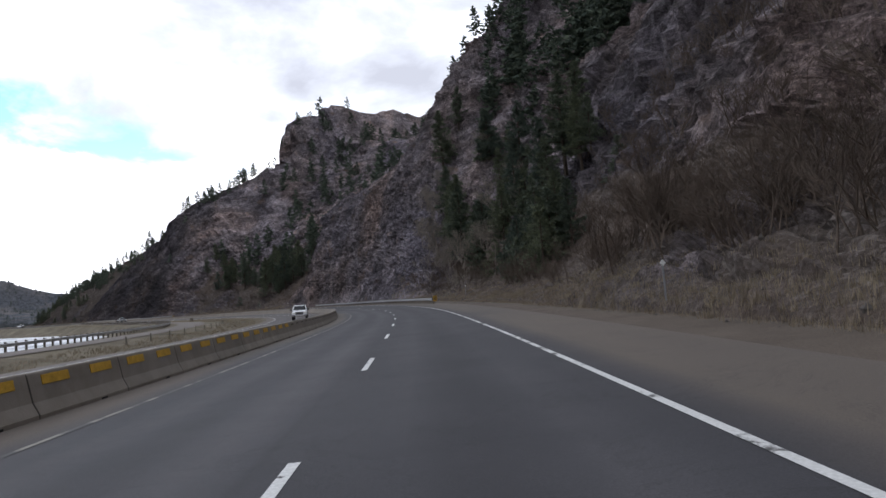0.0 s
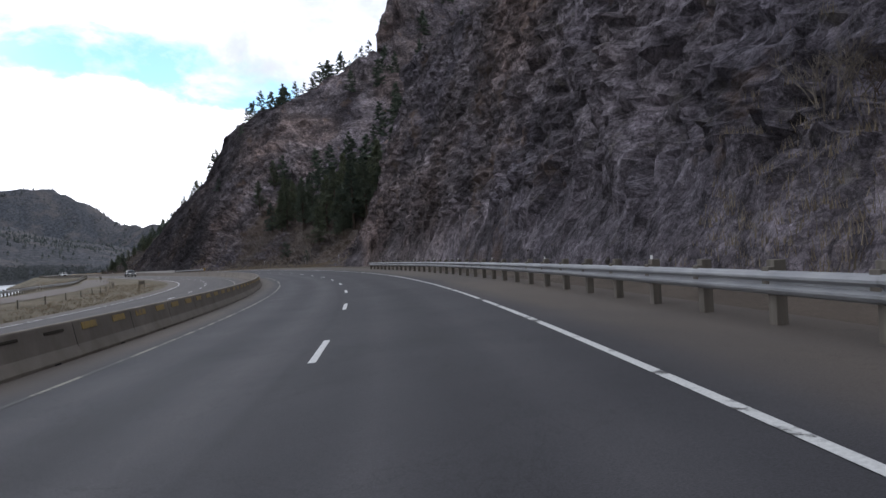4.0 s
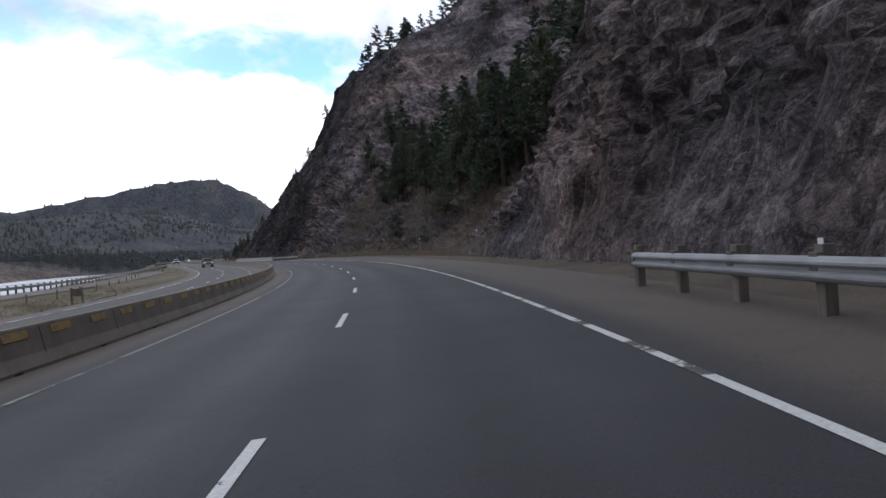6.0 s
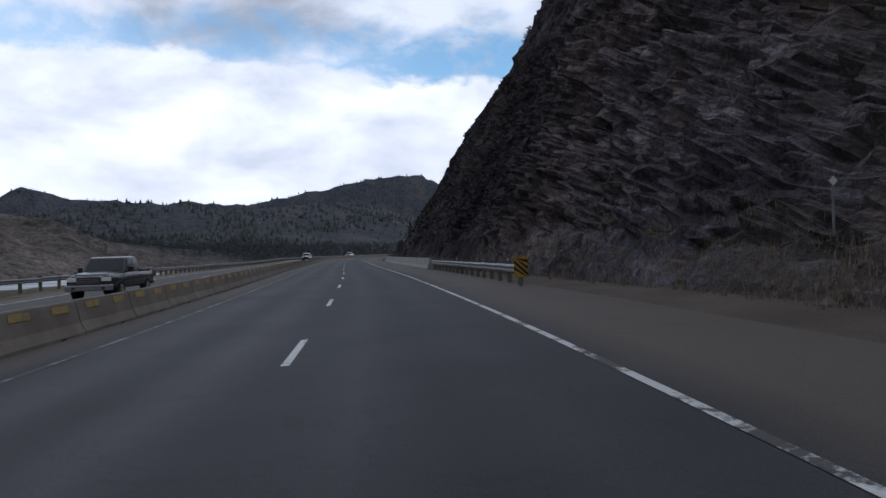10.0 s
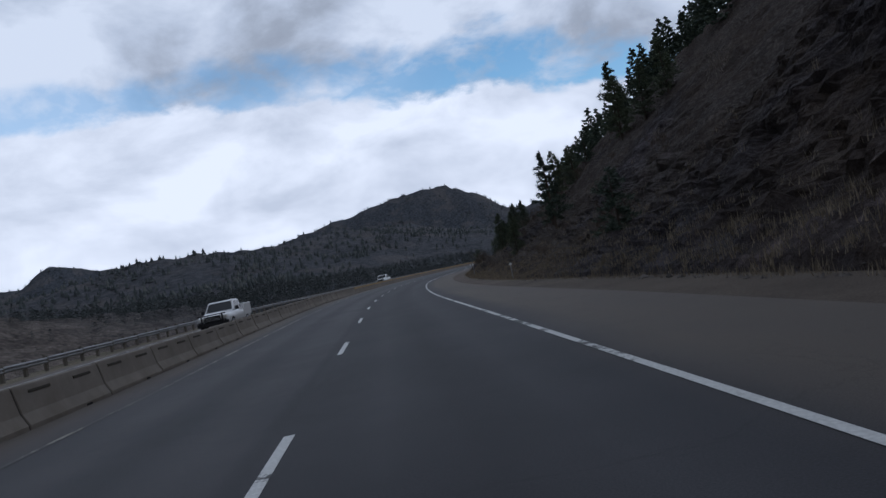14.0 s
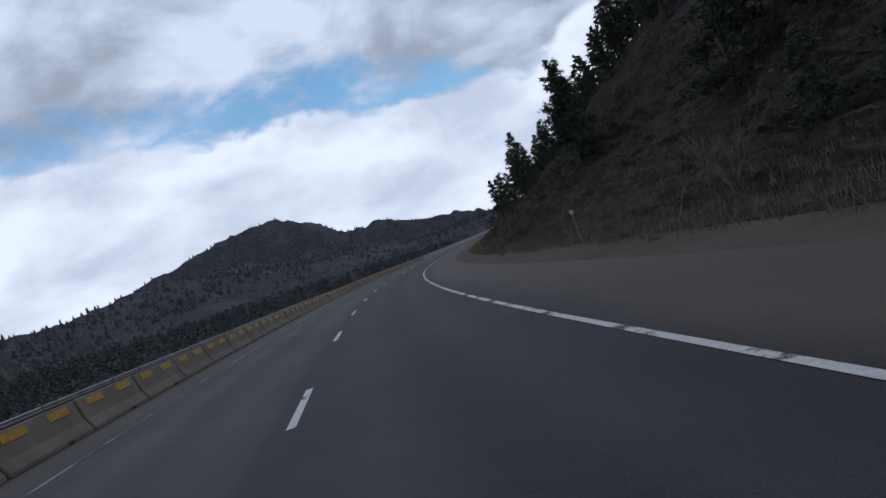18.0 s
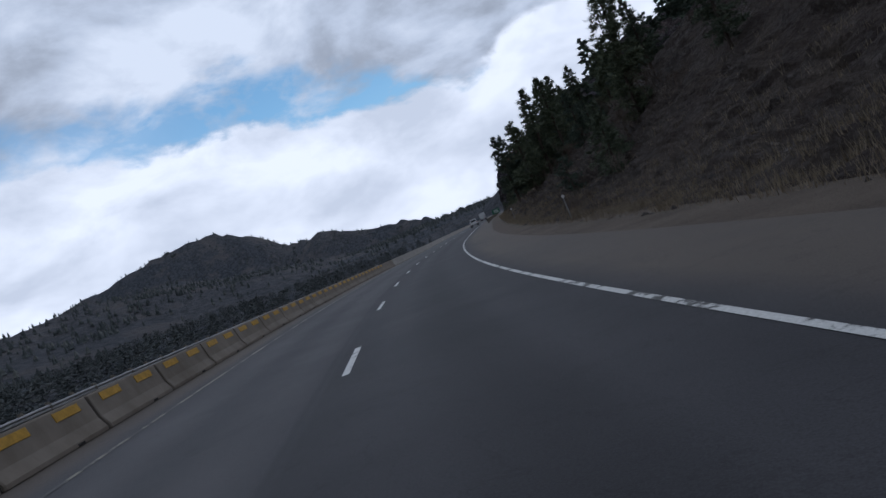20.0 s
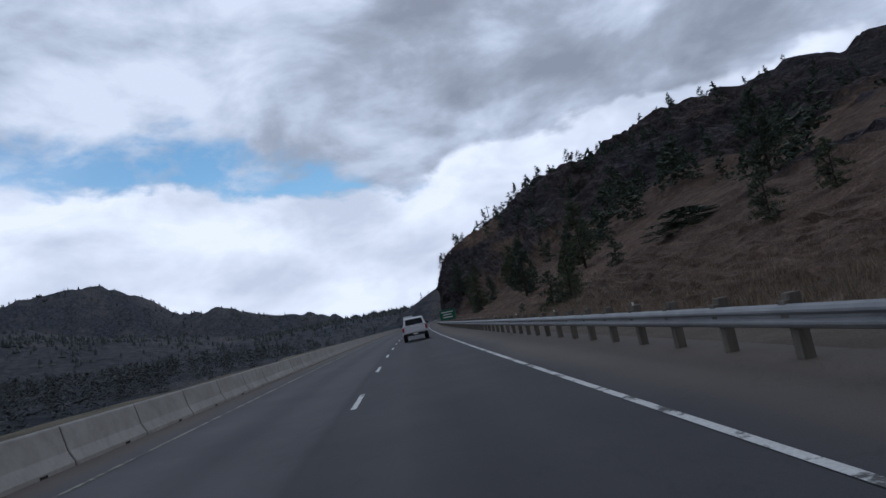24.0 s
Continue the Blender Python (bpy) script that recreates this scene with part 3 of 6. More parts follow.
def jersey(name, length, h, width=0.6, nick=0.0):
    """A safety-shaped concrete segment with chamfered ends and scuppers."""
    a = width / 2
    prof = [(-a, 0), (-a, 0.08), (-a * 0.62, 0.3), (-a * 0.28, h - 0.03), (-a * 0.22, h), (a * 0.22, h), (a * 0.28, h - 0.03), (a * 0.62, 0.3), (a, 0.08), (a, 0)]
    ys = [-length / 2 + 0.02, -length / 2 + 0.04, -length / 6, length / 6, length / 2 - 0.04, length / 2 - 0.02]
    v = []
    for i, y in enumerate(ys):
        k = 0.9 if i in (0, 5) else 1.0
        v += [(x * k, y, z if z < h - 0.05 else z - (0.02 if i in (0, 5) else 0)) for x, z in prof]
    n = len(prof)
    f = [[i * n + j, i * n + j + 1, (i + 1) * n + j + 1, (i + 1) * n + j] for i in range(5) for j in range(n - 1)]
    f += [list(range(n)), list(range(5 * n, 6 * n))[::-1]]
    return mesh(name, v, [q[::-1] for q in f], CONCRETE)


def flat_paint(col, lo=0.7):
    def f(k):
        k.color(k.mix(1.0, col, k.ramp(k.noise(7, 6, 0.7), (0.3, lo), (0.65, 1.1)), "MULTIPLY"))
    return f


def worn_mark(k):
    """Yellow paint with the concrete showing where it has worn off."""
    k.color(k.mix(k.ramp(k.noise(5, 6, 0.7), (0.36, 0.0), (0.52, 1.0)), (0.19, 0.16, 0.12), (0.38, 0.27, 0.1)))


YELLOW = material("yellow_reflector_paint", flat_paint((0.5, 0.29, 0.035), 0.6), 0.6)
FADED = material("faded_yellow_paint", worn_mark, 0.7)
DARKGAP = material("drain_shade", flat_paint((0.02, 0.02, 0.02)), 0.9)
SEGMENT = jersey("segment", SEG, 0.81)


def bar_data(name, x0, x1, y0, y1, z0, z1, mat, bevel=0.006):
    bm = bmesh.new()
    boxes(bm, x0, x1, y0, y1, z0, z1, bevel)
    return data_of(name, bm, mat)


YMARK = bar_data("marker", 0.005, 0.02, -0.46, 0.46, -0.09, 0.09, YELLOW)
FADED_MARK = bar_data("marker", 0.005, 0.02, -0.4, 0.4, -0.08, 0.08, FADED)
DULL_MARK = bar_data("marker", 0.005, 0.02, -0.4, 0.4, -0.03, 0.03, material("dull_mark", flat_paint((0.05, 0.042, 0.03), 0.6), 0.8))
# dark plate on the face: the shade inside a drain opening, painted as colour
SCUPPER = bar_data("drain_slot", 0.29, 0.304, -0.13, 0.13, 0.0, 0.05, DARKGAP, 0.004)
NEWER = jersey("segment", SEG, 0.81)
NEWER.materials.clear()
NEWER.materials.append(material("newer_concrete", lambda k: (k.color(k.mix(1.0, k.ramp(k.noise(0.8, 6, 0.65), (0.3, (0.26, 0.25, 0.23)), (0.7, (0.36, 0.348, 0.325))),
                                                              k.ramp(k.noise(2.5, 6, 0.7), (0.3, 0.78), (0.55, 1.0)), "MULTIPLY")), k.bump(k.noise(18, 5, 0.65), 0.3, 0.02)), 0.9))
# dark filler piece: shade in the open gap between segments, given as colour
JOINT = jersey("joint", 0.11, 0.79, 0.575)
JOINT.materials.clear()
JOINT.materials.append(material("dark_joint_gap", flat_paint((0.045, 0.04, 0.035), 0.7), 0.95))
median = thing("median_barrier", "long weathered concrete median barrier with yellow reflective marks", "barrier", group="")
for n in range(284):
    s = -60 + n * SEG
    seg = part("segment", SEGMENT if s < 655 else NEWER, None, median, "", post_pose(s, BARRIER))
    part("joint", JOINT, None, seg, "", Matrix.Translation((0, SEG / 2, 0)))
    if -60 < s < 650:
        for y in (-0.875, 0.875):
            part("marker", YMARK if s < 38 or s > 488 else DULL_MARK if s < 130 or 222 < s < 286 or s > 365 else FADED_MARK, None, seg, "faded yellow mark" if n == 60 else "yellow reflective mark" if n == 20 else "",
                 Matrix.Translation((0.105, y, 0.66)) @ Matrix.Rotation(radians(-11), 4, "Y"))
    part("drain_slot", SCUPPER, None, seg, "", Matrix.Translation((0, 0.6, 0)))

# ---- shoulder, far verge ----
S_T = np.r_[np.arange(-70, 960, 2.0), np.arange(960, 1200, 8.0)]
SHOULDER = strip("shoulder", S_T, np.array([5.35, 5.9, 6.5, 7.1, 7.8, 8.6, 9.6]), -0.012, GRAVEL)
thing("ground", "dusty brown gravel shoulder below the cliff", "ground", kind="structure", me=SHOULDER)


def verge():
    """Dry bank between the opposing lanes and the river; the slip road runs along it until it joins."""
    ds = np.r_[np.linspace(-16.8, -44, 42), -48, -52, -58, -66]
    S, D = np.meshgrid(S_T, ds, indexing="ij")
    out = np.interp(S, [-70, 230, 300, 345, 960], [-36, -36, -29, -21, -20.5])
    u = np.clip((D - out) / (-66 - out), 0, 1)
    bumpy = 0.25 * vnoise(np.stack([S * 0.12, D * 0.2, 0 * S], -1)) * np.clip((-18 - D) / 3, 0, 1)
    bumpy = bumpy * np.clip((abs(D - np.interp(S, [-60, 230, 300, 318], [-30.5, -30.5, -24.0, -20.5])) - 3.2) / 2, np.where(S < 320, 0, 1), 1)
    swale = -0.7 * np.exp(-((D + 21.5) / 2.5) ** 2) * np.interp(S, [230, 262], [1, 0])
    z = -0.02 + bumpy + swale - np.where(D < out, 1.0, 0.0) * (7.5 * np.clip(u * 2.4, 0, 1))
    v = at(S, D, z).reshape(-1, 3)
    thing("ground", "dry grass bank between the roads and the river", "ground", kind="structure",
          me=mesh("verge", v, grid_faces(len(S_T), len(ds))[:, ::-1][:, ::-1], DRYGRASS, True))


verge()

# ---- the hill with its cliffs, to the right of the road ----
PROF_D = np.array([7.4, 9, 12, 16, 24, 40, 70, 110, 180, 300])
HILL_TABLE = {  # station: heights over PROF_D, rock share, scree share
    -90: ([0, 1, 2.4, 5, 17, 46, 84, 100, 112, 122], 0.35, 0.4),
    60: ([0, 1, 2.4, 5.5, 17, 44, 84, 100, 112, 122], 0.35, 0.7),
    105: ([0, 1, 2.6, 6, 15, 40, 82, 100, 112, 120], 0.55, 0.85),
    126: ([0, 2.5, 8, 16, 30, 50, 86, 104, 116, 124], 0.9, 0.3),
    140: ([0, 4, 13, 27, 44, 64, 94, 108, 118, 126], 1, 0.2),
    165: ([0, 4, 13, 27, 36, 45, 61, 86, 102, 114], 1, 0.2),
    205: ([0, 4, 13, 27, 33, 39, 52, 74, 92, 106], 1, 0.2),
    214: ([0, 2, 6, 12, 20, 30, 45, 66, 90, 108], 0.9, 0.4),
    236: ([0, 0.3, 1.7, 4.2, 10.5, 24, 46, 70, 95, 112], 0.3, 0.6),
    300: ([0, 0.3, 1.7, 4.2, 10.5, 24, 50, 82, 94, 100], 0.3, 0.6),
    322: ([0, 2, 7, 14, 26, 42, 70, 90, 96, 100], 0.9, 0.3),
    330: ([0, 2.5, 8, 16, 29, 48, 72, 88, 94, 98], 1, 0.3),
    334: ([0, 3, 8.5, 16.5, 31, 53, 71, 84, 92, 96], 1, 0.2),
    358: ([0, 3.2, 9, 17, 31.5, 56, 69, 78, 84, 88], 1, 0.2),
    380: ([0, 3.2, 9, 16.5, 27.5, 44, 53, 58, 60, 62], 1, 0.2),
    405: ([0, 2.3, 6.8, 13.5, 24, 39, 47, 52, 54, 56], 1, 0.2),
    418: ([0, 1.2, 4.2, 9.5, 19, 33, 45, 52, 56, 60], 0.8, 0.3),
    436: ([0, 0.4, 1.5, 3.4, 9.7, 21.8, 37, 47, 53.8, 58.8], 0.3, 0.6),
    460: ([0, 0.3, 1.2, 3.4, 9.7, 22.7, 41.2, 55.4, 65.5, 72.2], 0.35, 0.6),
    500: ([0, 0.3, 1.2, 3.4, 9.9, 23.2, 43.9, 62.8, 77.4, 86], 0.3, 0.6),
    570: ([0, 0.3, 1.2, 3.7, 10.2, 22.3, 41.9, 61.4, 76.3, 87.4], 0.3, 0.7),
    640: ([0, 0.3, 1, 3.2, 8, 17.5, 35, 52, 66, 80], 0.3, 0.7),
    690: ([0, 0.4, 1.1, 2.6, 6, 12, 22, 33, 45, 58], 0.15, 0.3),
    740: ([0, 0.5, 1, 2.2, 4.6, 9, 16.5, 25, 36, 51], 0.15, 0.1),
    850: ([0, 0.5, 1.2, 2.6, 6, 12.5, 23, 34, 44, 54], 0.3, 0.1),
    895: ([1, 12, 18.5, 22, 26, 32.5, 43, 52, 62, 74], 0.95, 0.2),
    950: ([1, 12, 18.5, 22, 26, 33, 46, 60, 70, 84], 0.9, 0.2),
    985: ([0, 5, 10, 13, 17, 22, 30, 40, 48, 56], 0.8, 0.3),
    1060: ([0, 4, 8, 11, 14.5, 18, 24, 30, 38, 44], 0.7, 0.3),
    1180: ([0, 1, 2, 4, 8, 13, 19, 25, 32, 38], 0.4, 0.4),
}


def hill_height(S, D):
    """Smooth height of the hill (no crags)."""
    st = np.array(list(HILL_TABLE))
    tab = np.array([HILL_TABLE[k][0] for k in HILL_TABLE])
    cols = np.stack([np.interp(S, st, tab[:, j]) for j in range(len(PROF_D))], -1)
    j = np.clip(np.searchsorted(PROF_D, D) - 1, 0, len(PROF_D) - 2)
    a, b = np.take_along_axis(cols, j[..., None], -1)[..., 0], np.take_along_axis(cols, j[..., None] + 1, -1)[..., 0]
    u = (D - PROF_D[j]) / (PROF_D[j + 1] - PROF_D[j])
    # one bluff with a sheer face stands out on the crest
    bluff = 20 * np.clip((D - 79) / 6, 0, 1) * np.interp(S, [312, 319, 332, 336], [0, 1, 1, 0])
    shoulder = 5 * np.exp(-(((D - 31) / 5) ** 2)) * np.interp(S, [334, 342, 362, 372], [0, 1, 1, 0])
    return a + (b - a) * np.clip(u, 0, 1.2) + bluff + shoulder


def hill_point(s, d):
    """A place on the hill's real surface for a plant, post or stone."""
    p = at(s, d, 0, False)
    hit = HILL_TREE[0].ray_cast(Vector((p[0], p[1], 400)), Vector((0, 0, -1)))[0]
    z = hit.z if hit and d > 7.5 else float(road_z(s, d)) - 0.012
    return Vector((p[0], p[1], z))


HILL_TREE = []


def hill():
    st = np.array(list(HILL_TABLE))
    s = np.r_[np.arange(-80, 40, 1.0), np.arange(40, 125, 0.7), np.arange(125, 216, 0.36), np.arange(216, 335, 0.7), np.arange(335, 430, 0.36), np.arange(430, 440, 0.7), np.arange(440, 730, 0.8), np.arange(730, 960, 1.6), np.arange(960, 1180, 3.0)]
    # offsets follow the steepness: many near the toe
    d = np.r_[7.4 + 1.6 * np.linspace(0, 1, 5)[:-1], np.linspace(9, 18, 100)[:-1], np.linspace(18, 24, 16)[:-1], np.linspace(24, 40, 28)[:-1], np.linspace(40, 110, 44)[:-1], np.linspace(110, 300, 26)]
    S, D = np.meshgrid(s, d, indexing="ij")
    Z = hill_height(S, D)
    rock = np.interp(S, st, [HILL_TABLE[k][1] for k in HILL_TABLE])
    scree = np.interp(S, st, [HILL_TABLE[k][2] for k in HILL_TABLE])
    P = at(S, D, 0, False)
    P[..., 2] = Z + road_z(S, np.full_like(S, 9.0))
    flat = P.reshape(-1, 3)
    n_big = fbm(flat * 0.035, 3, 5).reshape(S.shape)
    rock = np.clip(rock * 1.25 + 0.75 * n_big - 0.2, 0, 1)
    rock = np.clip(rock + np.clip((D - np.interp(S, [90, 130], [16.5, 24])) / np.interp(S, [90, 130], [5, 18]), 0, 0.75) * (S < 420), 0, 1)
    rock = np.where(S > 690, np.clip(rock + np.clip((D - 38) / 60, 0, 0.75) + 0.5 * n_big, 0, 1), rock)
    grow = np.clip((D - 7.5) / 1.6, 0, 1)
    rid = fbm(flat * np.array((0.045, 0.045, 0.02)), 4, 11, True).reshape(S.shape)
    th = radians(38)
    q = np.stack([S * math.cos(th) + Z * math.sin(th), Z * math.cos(th) - S * math.sin(th), D], -1).reshape(-1, 3)
    q = q + 1.2 * np.stack([fbm(flat * 0.12, 2, 81 + m) for m in range(3)], -1)
    c1 = crags(q * np.array((0.09, 0.17, 0.12)), 21).reshape(S.shape)
    c2 = crags(q * np.array((0.22, 0.5, 0.35)), 31).reshape(S.shape)
    c3 = crags(q * np.array((0.55, 1.15, 0.8)), 51).reshape(S.shape)
    c5 = crags(q * np.array((1.1, 2.0, 1.5)), 61).reshape(S.shape)
    amp = rock * grow * np.interp(S, [330, 338, 475, 500], [1.0, 0.42, 0.42, 1.0])
    c0 = crags(q * np.array((0.03, 0.075, 0.05)), 91).reshape(S.shape)
    c6 = crags(q * np.array((2.3, 4.2, 3.2)), 71).reshape(S.shape)
    wall = (S > 118) & (S < 228)
    amp = amp * np.where(wall, np.clip((D - 10) / 30, 0.48, 1), 1.0)
    push = amp * ((3.0 * (rid - 0.1) + 2.7 * c1) * (0.45 + 0.4 * np.clip(Z / 25, 0, 1.3)) + 5.0 * c0 * np.clip((D - 22) / 25, 0, 1) + 1.2 * c2 + 1.25 * c3 + 0.85 * c5 + 0.45 * c6)
    push = push + (1 - rock) * grow * (1.2 * n_big + 0.42 * c3 + 0.24 * c5)
    push = push + 4.5 * fbm(flat * 0.03, 3, 15, True).reshape(S.shape) * np.clip((S - 750) / 40, 0, 1) * np.clip((D - 34) / 20, 0, 1)
    h = np.interp(S, LINE_S, LINE_H)
    dd = np.gradient(Z, axis=1) / np.maximum(np.gradient(D, axis=1), 1e-6)
    nz = 1 / np.sqrt(1 + dd * dd)
    nd = -dd * nz
    P[..., 0] += push * nd * np.cos(h)
    P[..., 1] += push * nd * np.sin(h)
    P[..., 2] += push * nz * 0.8
    P[:, 0, 2] -= 0.6
    # last mask: shade on the slopes past station 326, painted into the colour
    me = mesh("hill", P.reshape(-1, 3), grid_faces(len(s), len(d))[:, ::-1], HILL, rock[:-1, :-1] < 0.45, {"rock": rock, "scree": np.clip(scree + 0.5 * n_big, 0, 1), "pale": np.clip(np.interp(S, [60, 90, 115, 135, 208, 235, 255, 325, 345, 420], [0.25, 0.35, 0.6, 0.42, 0.36, 0.36, 0.65, 0.65, 0.32, 0.05]) - 0.4 * np.clip((20 - D) / 8, 0, 1) * (S > 300) + 0.25 * n_big, 0, 1), "straw": np.interp(S, [668, 705], [0, 1]), "hill_shade": np.clip(np.interp(S, [326, 345], [0, 1]) + 0.5 * n_big, 0, 1)})
    HILL_TREE.append(BVHTree.FromPolygons(P.reshape(-1, 3).tolist(), grid_faces(len(s), len(d)).tolist()))
    thing("ground", "steep grey-brown rock cliffs and dry slopes above the road", "cliff", kind="structure", me=me)


hill()

# ---- river and far country ----
FAR_O = np.array((-300.0, 350.0))
RIDGES = [  # places along crests with heights, then the fall per metre to the sides
    ([(175, 3200, 120), (140, 3300, 190), (112, 3300, 250), (95, 3300, 280), (89.5, 3300, 285), (87.3, 3300, 372), (85, 3300, 330), (82, 3300, 305), (78, 3300, 282), (70, 3200, 280), (66.5, 3200, 312),
      (62.6, 3200, 368), (58.5, 3200, 392), (55.2, 3200, 404), (53.4, 3100, 345), (51.5, 3100, 270), (49.8, 3000, 212), (47, 2700, 212), (44.5, 2600, 142), (41, 2600, 108), (38.5, 2500, 84), (36.5, 2600, 30), (30, 2600, 10), (10, 2700, 60), (-30, 2700, 120)], 0.75, 1.0),
    ([(150, 1000, 50), (110, 1050, 84), (92, 1050, 76), (79, 1000, 88), (74, 1100, 94), (66, 1300, 114), (60, 1700, 120)], 0.22, 0.25),
    ([(35.5, 853, 6), (34.3, 852, 20), (33, 850, 32), (31, 848, 40), (28, 845, 48), (18, 840, 60)], 0.5, 0.8),
    ([(64, 1250, 60), (54, 1900, 90), (47.5, 2050, 70), (44, 2000, 40), (40, 1700, 30), (38, 1500, 25), (34, 1500, 8)], 0.4, 0.75),
]


def far_country():
    az = np.radians(np.r_[np.linspace(-180, 18, 200)[:-1], np.linspace(18, 120, 440)[:-1], np.linspace(120, 180, 60)])
    r = np.r_[np.linspace(90, 700, 88), np.linspace(720, 1600, 34), np.geomspace(1650, 4600, 70)]
    R, A = np.meshgrid(r, az, indexing="ij")
    X, Y = FAR_O[0] - np.sin(A) * R, FAR_O[1] + np.cos(A) * R
    sel = (LINE_S > -80) & (LINE_S < 1200)
    lx, ly, lh, ls = LINE_X[sel][::6], LINE_Y[sel][::6], LINE_H[sel][::6], LINE_S[sel][::6]
    best, off, near_s = np.full(X.shape, 1e9), np.zeros(X.shape), np.zeros(X.shape)
    for a, b, hh, st in zip(lx, ly, lh, ls):
        q = np.hypot(X - a, Y - b)
        off = np.where(q < best, (X - a) * math.cos(hh) + (Y - b) * math.sin(hh), off)
        near_s = np.where(q < best, st, near_s)
        best = np.minimum(q, best)
    flat = np.stack([X, Y, 0 * X], -1)
    rough = fbm(flat * 0.0045, 5, 61)
    ridged = fbm(flat * 0.003, 4, 71, True)
    z = np.full(X.shape, -9.0)
    left = off < 0
    bank_hill = np.interp(best, [0, 128, 142, 185, 240, 310, 600, 1200, 1600], [-9, -9, -2.5, 13, 24, 30, 50, 76, 78])
    wood_hill = np.interp(best, [0, 40, 90, 102, 136, 184, 300, 600, 1200, 1600], [-9, -8, -7, -1, 11, 20, 31, 48, 58, 50])
    late = np.clip((near_s - 390) / 60, 0, 1)
    flat_wood = np.interp(best, [0, 22, 60, 200, 600, 1200, 1600], [-9, -6.5, -3, 5, 20, 38, 44])
    end = np.clip((near_s - 560) / 80, 0, 1)
    wood_hill = wood_hill + (flat_wood - wood_hill) * end
    gully = 8 * fbm(flat * 0.02, 4, 77, True) * np.clip((best - 70) / 60, 0, 1)
    river = bank_hill + (wood_hill - bank_hill) * late + np.clip((best - 120) / 250, 0, 1) * (16 * rough + 12 * ridged) * (1 - 0.7 * end) + gully * (1 - 0.6 * end)
    z = np.where(left, river, np.interp(best, [0, 400, 1200], [-12, -12, 60]))
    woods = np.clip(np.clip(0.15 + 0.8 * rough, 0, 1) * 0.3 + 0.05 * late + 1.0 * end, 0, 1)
    for crest, fall, wood in RIDGES:
        pts = np.array([(FAR_O[0] - math.sin(radians(a)) * q, FAR_O[1] + math.cos(radians(a)) * q, h) for a, q, h in crest])
        top = np.full(X.shape, -99.0)
        for p, q in zip(pts[:-1], pts[1:]):
            u = np.clip(((X - p[0]) * (q[0] - p[0]) + (Y - p[1]) * (q[1] - p[1])) / ((q[:2] - p[:2]) ** 2).sum(), 0, 1)
            dist = np.hypot(X - p[0] - u * (q[0] - p[0]), Y - p[1] - u * (q[1] - p[1]))
            top = np.maximum(top, p[2] + u * (q[2] - p[2]) - dist * fall * (1 + 0.35 * rough))
        top = top + np.clip(top / 120, 0, 1) * (26 * ridged - 10 + 13 * fbm(flat * 0.012, 5, 91, True))
        clear = np.where(left | (best > 700) | (near_s > 1180), 1, 0)
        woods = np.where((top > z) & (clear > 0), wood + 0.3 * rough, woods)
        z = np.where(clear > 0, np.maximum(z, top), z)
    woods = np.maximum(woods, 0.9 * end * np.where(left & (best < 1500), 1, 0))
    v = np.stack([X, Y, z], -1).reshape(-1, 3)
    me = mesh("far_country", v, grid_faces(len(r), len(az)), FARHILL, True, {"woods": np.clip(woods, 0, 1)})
    thing("ground", "dry wooded hills and mountains across the river", "hills", kind="structure", me=me)
    return X, Y, z, woods, best, end


FAR = far_country()
_w = np.array([(-6000, -6000), (6000, -6000), (6000, 6000), (-6000, 6000)])
thing("water", "pale grey river between the road bank and the hills", "river", kind="structure",
      me=mesh("river", [(x, y, -3.9) for x, y in _w], [[0, 1, 2, 3]], WATER))

# ---- plants ----
def bark(k):
    k.color(k.ramp(k.noise(6, 5, 0.7, 0, (1, 1, 0.2)), (0.3, (0.035, 0.027, 0.021)), (0.7, (0.1, 0.078, 0.06))))


def needles(k):
    c = k.ramp(k.island(), (0.0, (0.05, 0.067, 0.053)), (0.6, (0.09, 0.115, 0.086)), (1.0, (0.14, 0.165, 0.115)))
    k.color(k.mix(1.0, c, k.ramp(k.rand(), (0.0, (0.75, 0.8, 0.85)), (1.0, (1.25, 1.15, 0.95))), "MULTIPLY"))


def twigs(col):
    def f(k):
        k.color(k.mix(1.0, col, k.ramp(k.noise(3, 4, 0.6), (0.3, 0.6), (0.7, 1.25)), "MULTIPLY"))
    return f


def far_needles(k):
    # greyer and bluer than the near needles: distance haze put into the colour
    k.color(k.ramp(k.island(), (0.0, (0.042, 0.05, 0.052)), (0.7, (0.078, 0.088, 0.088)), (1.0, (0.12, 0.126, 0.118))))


FAR_NEEDLES = material("hazed_pine_needles", far_needles, 0.85, 0, 0.15)
BARK = material("pine_bark", bark, 0.95)
NEEDLES = material("pine_needles", needles, 0.8, 0, 0.2)
PALE_TWIG = material("pale_bare_twigs", twigs((0.2, 0.172, 0.145)), 0.9)
BROWN_TWIG = material("brown_bare_twigs", twigs((0.1, 0.075, 0.058)), 0.9)
STRAW = material("straw_grass", twigs((0.23, 0.187, 0.13)), 0.95)


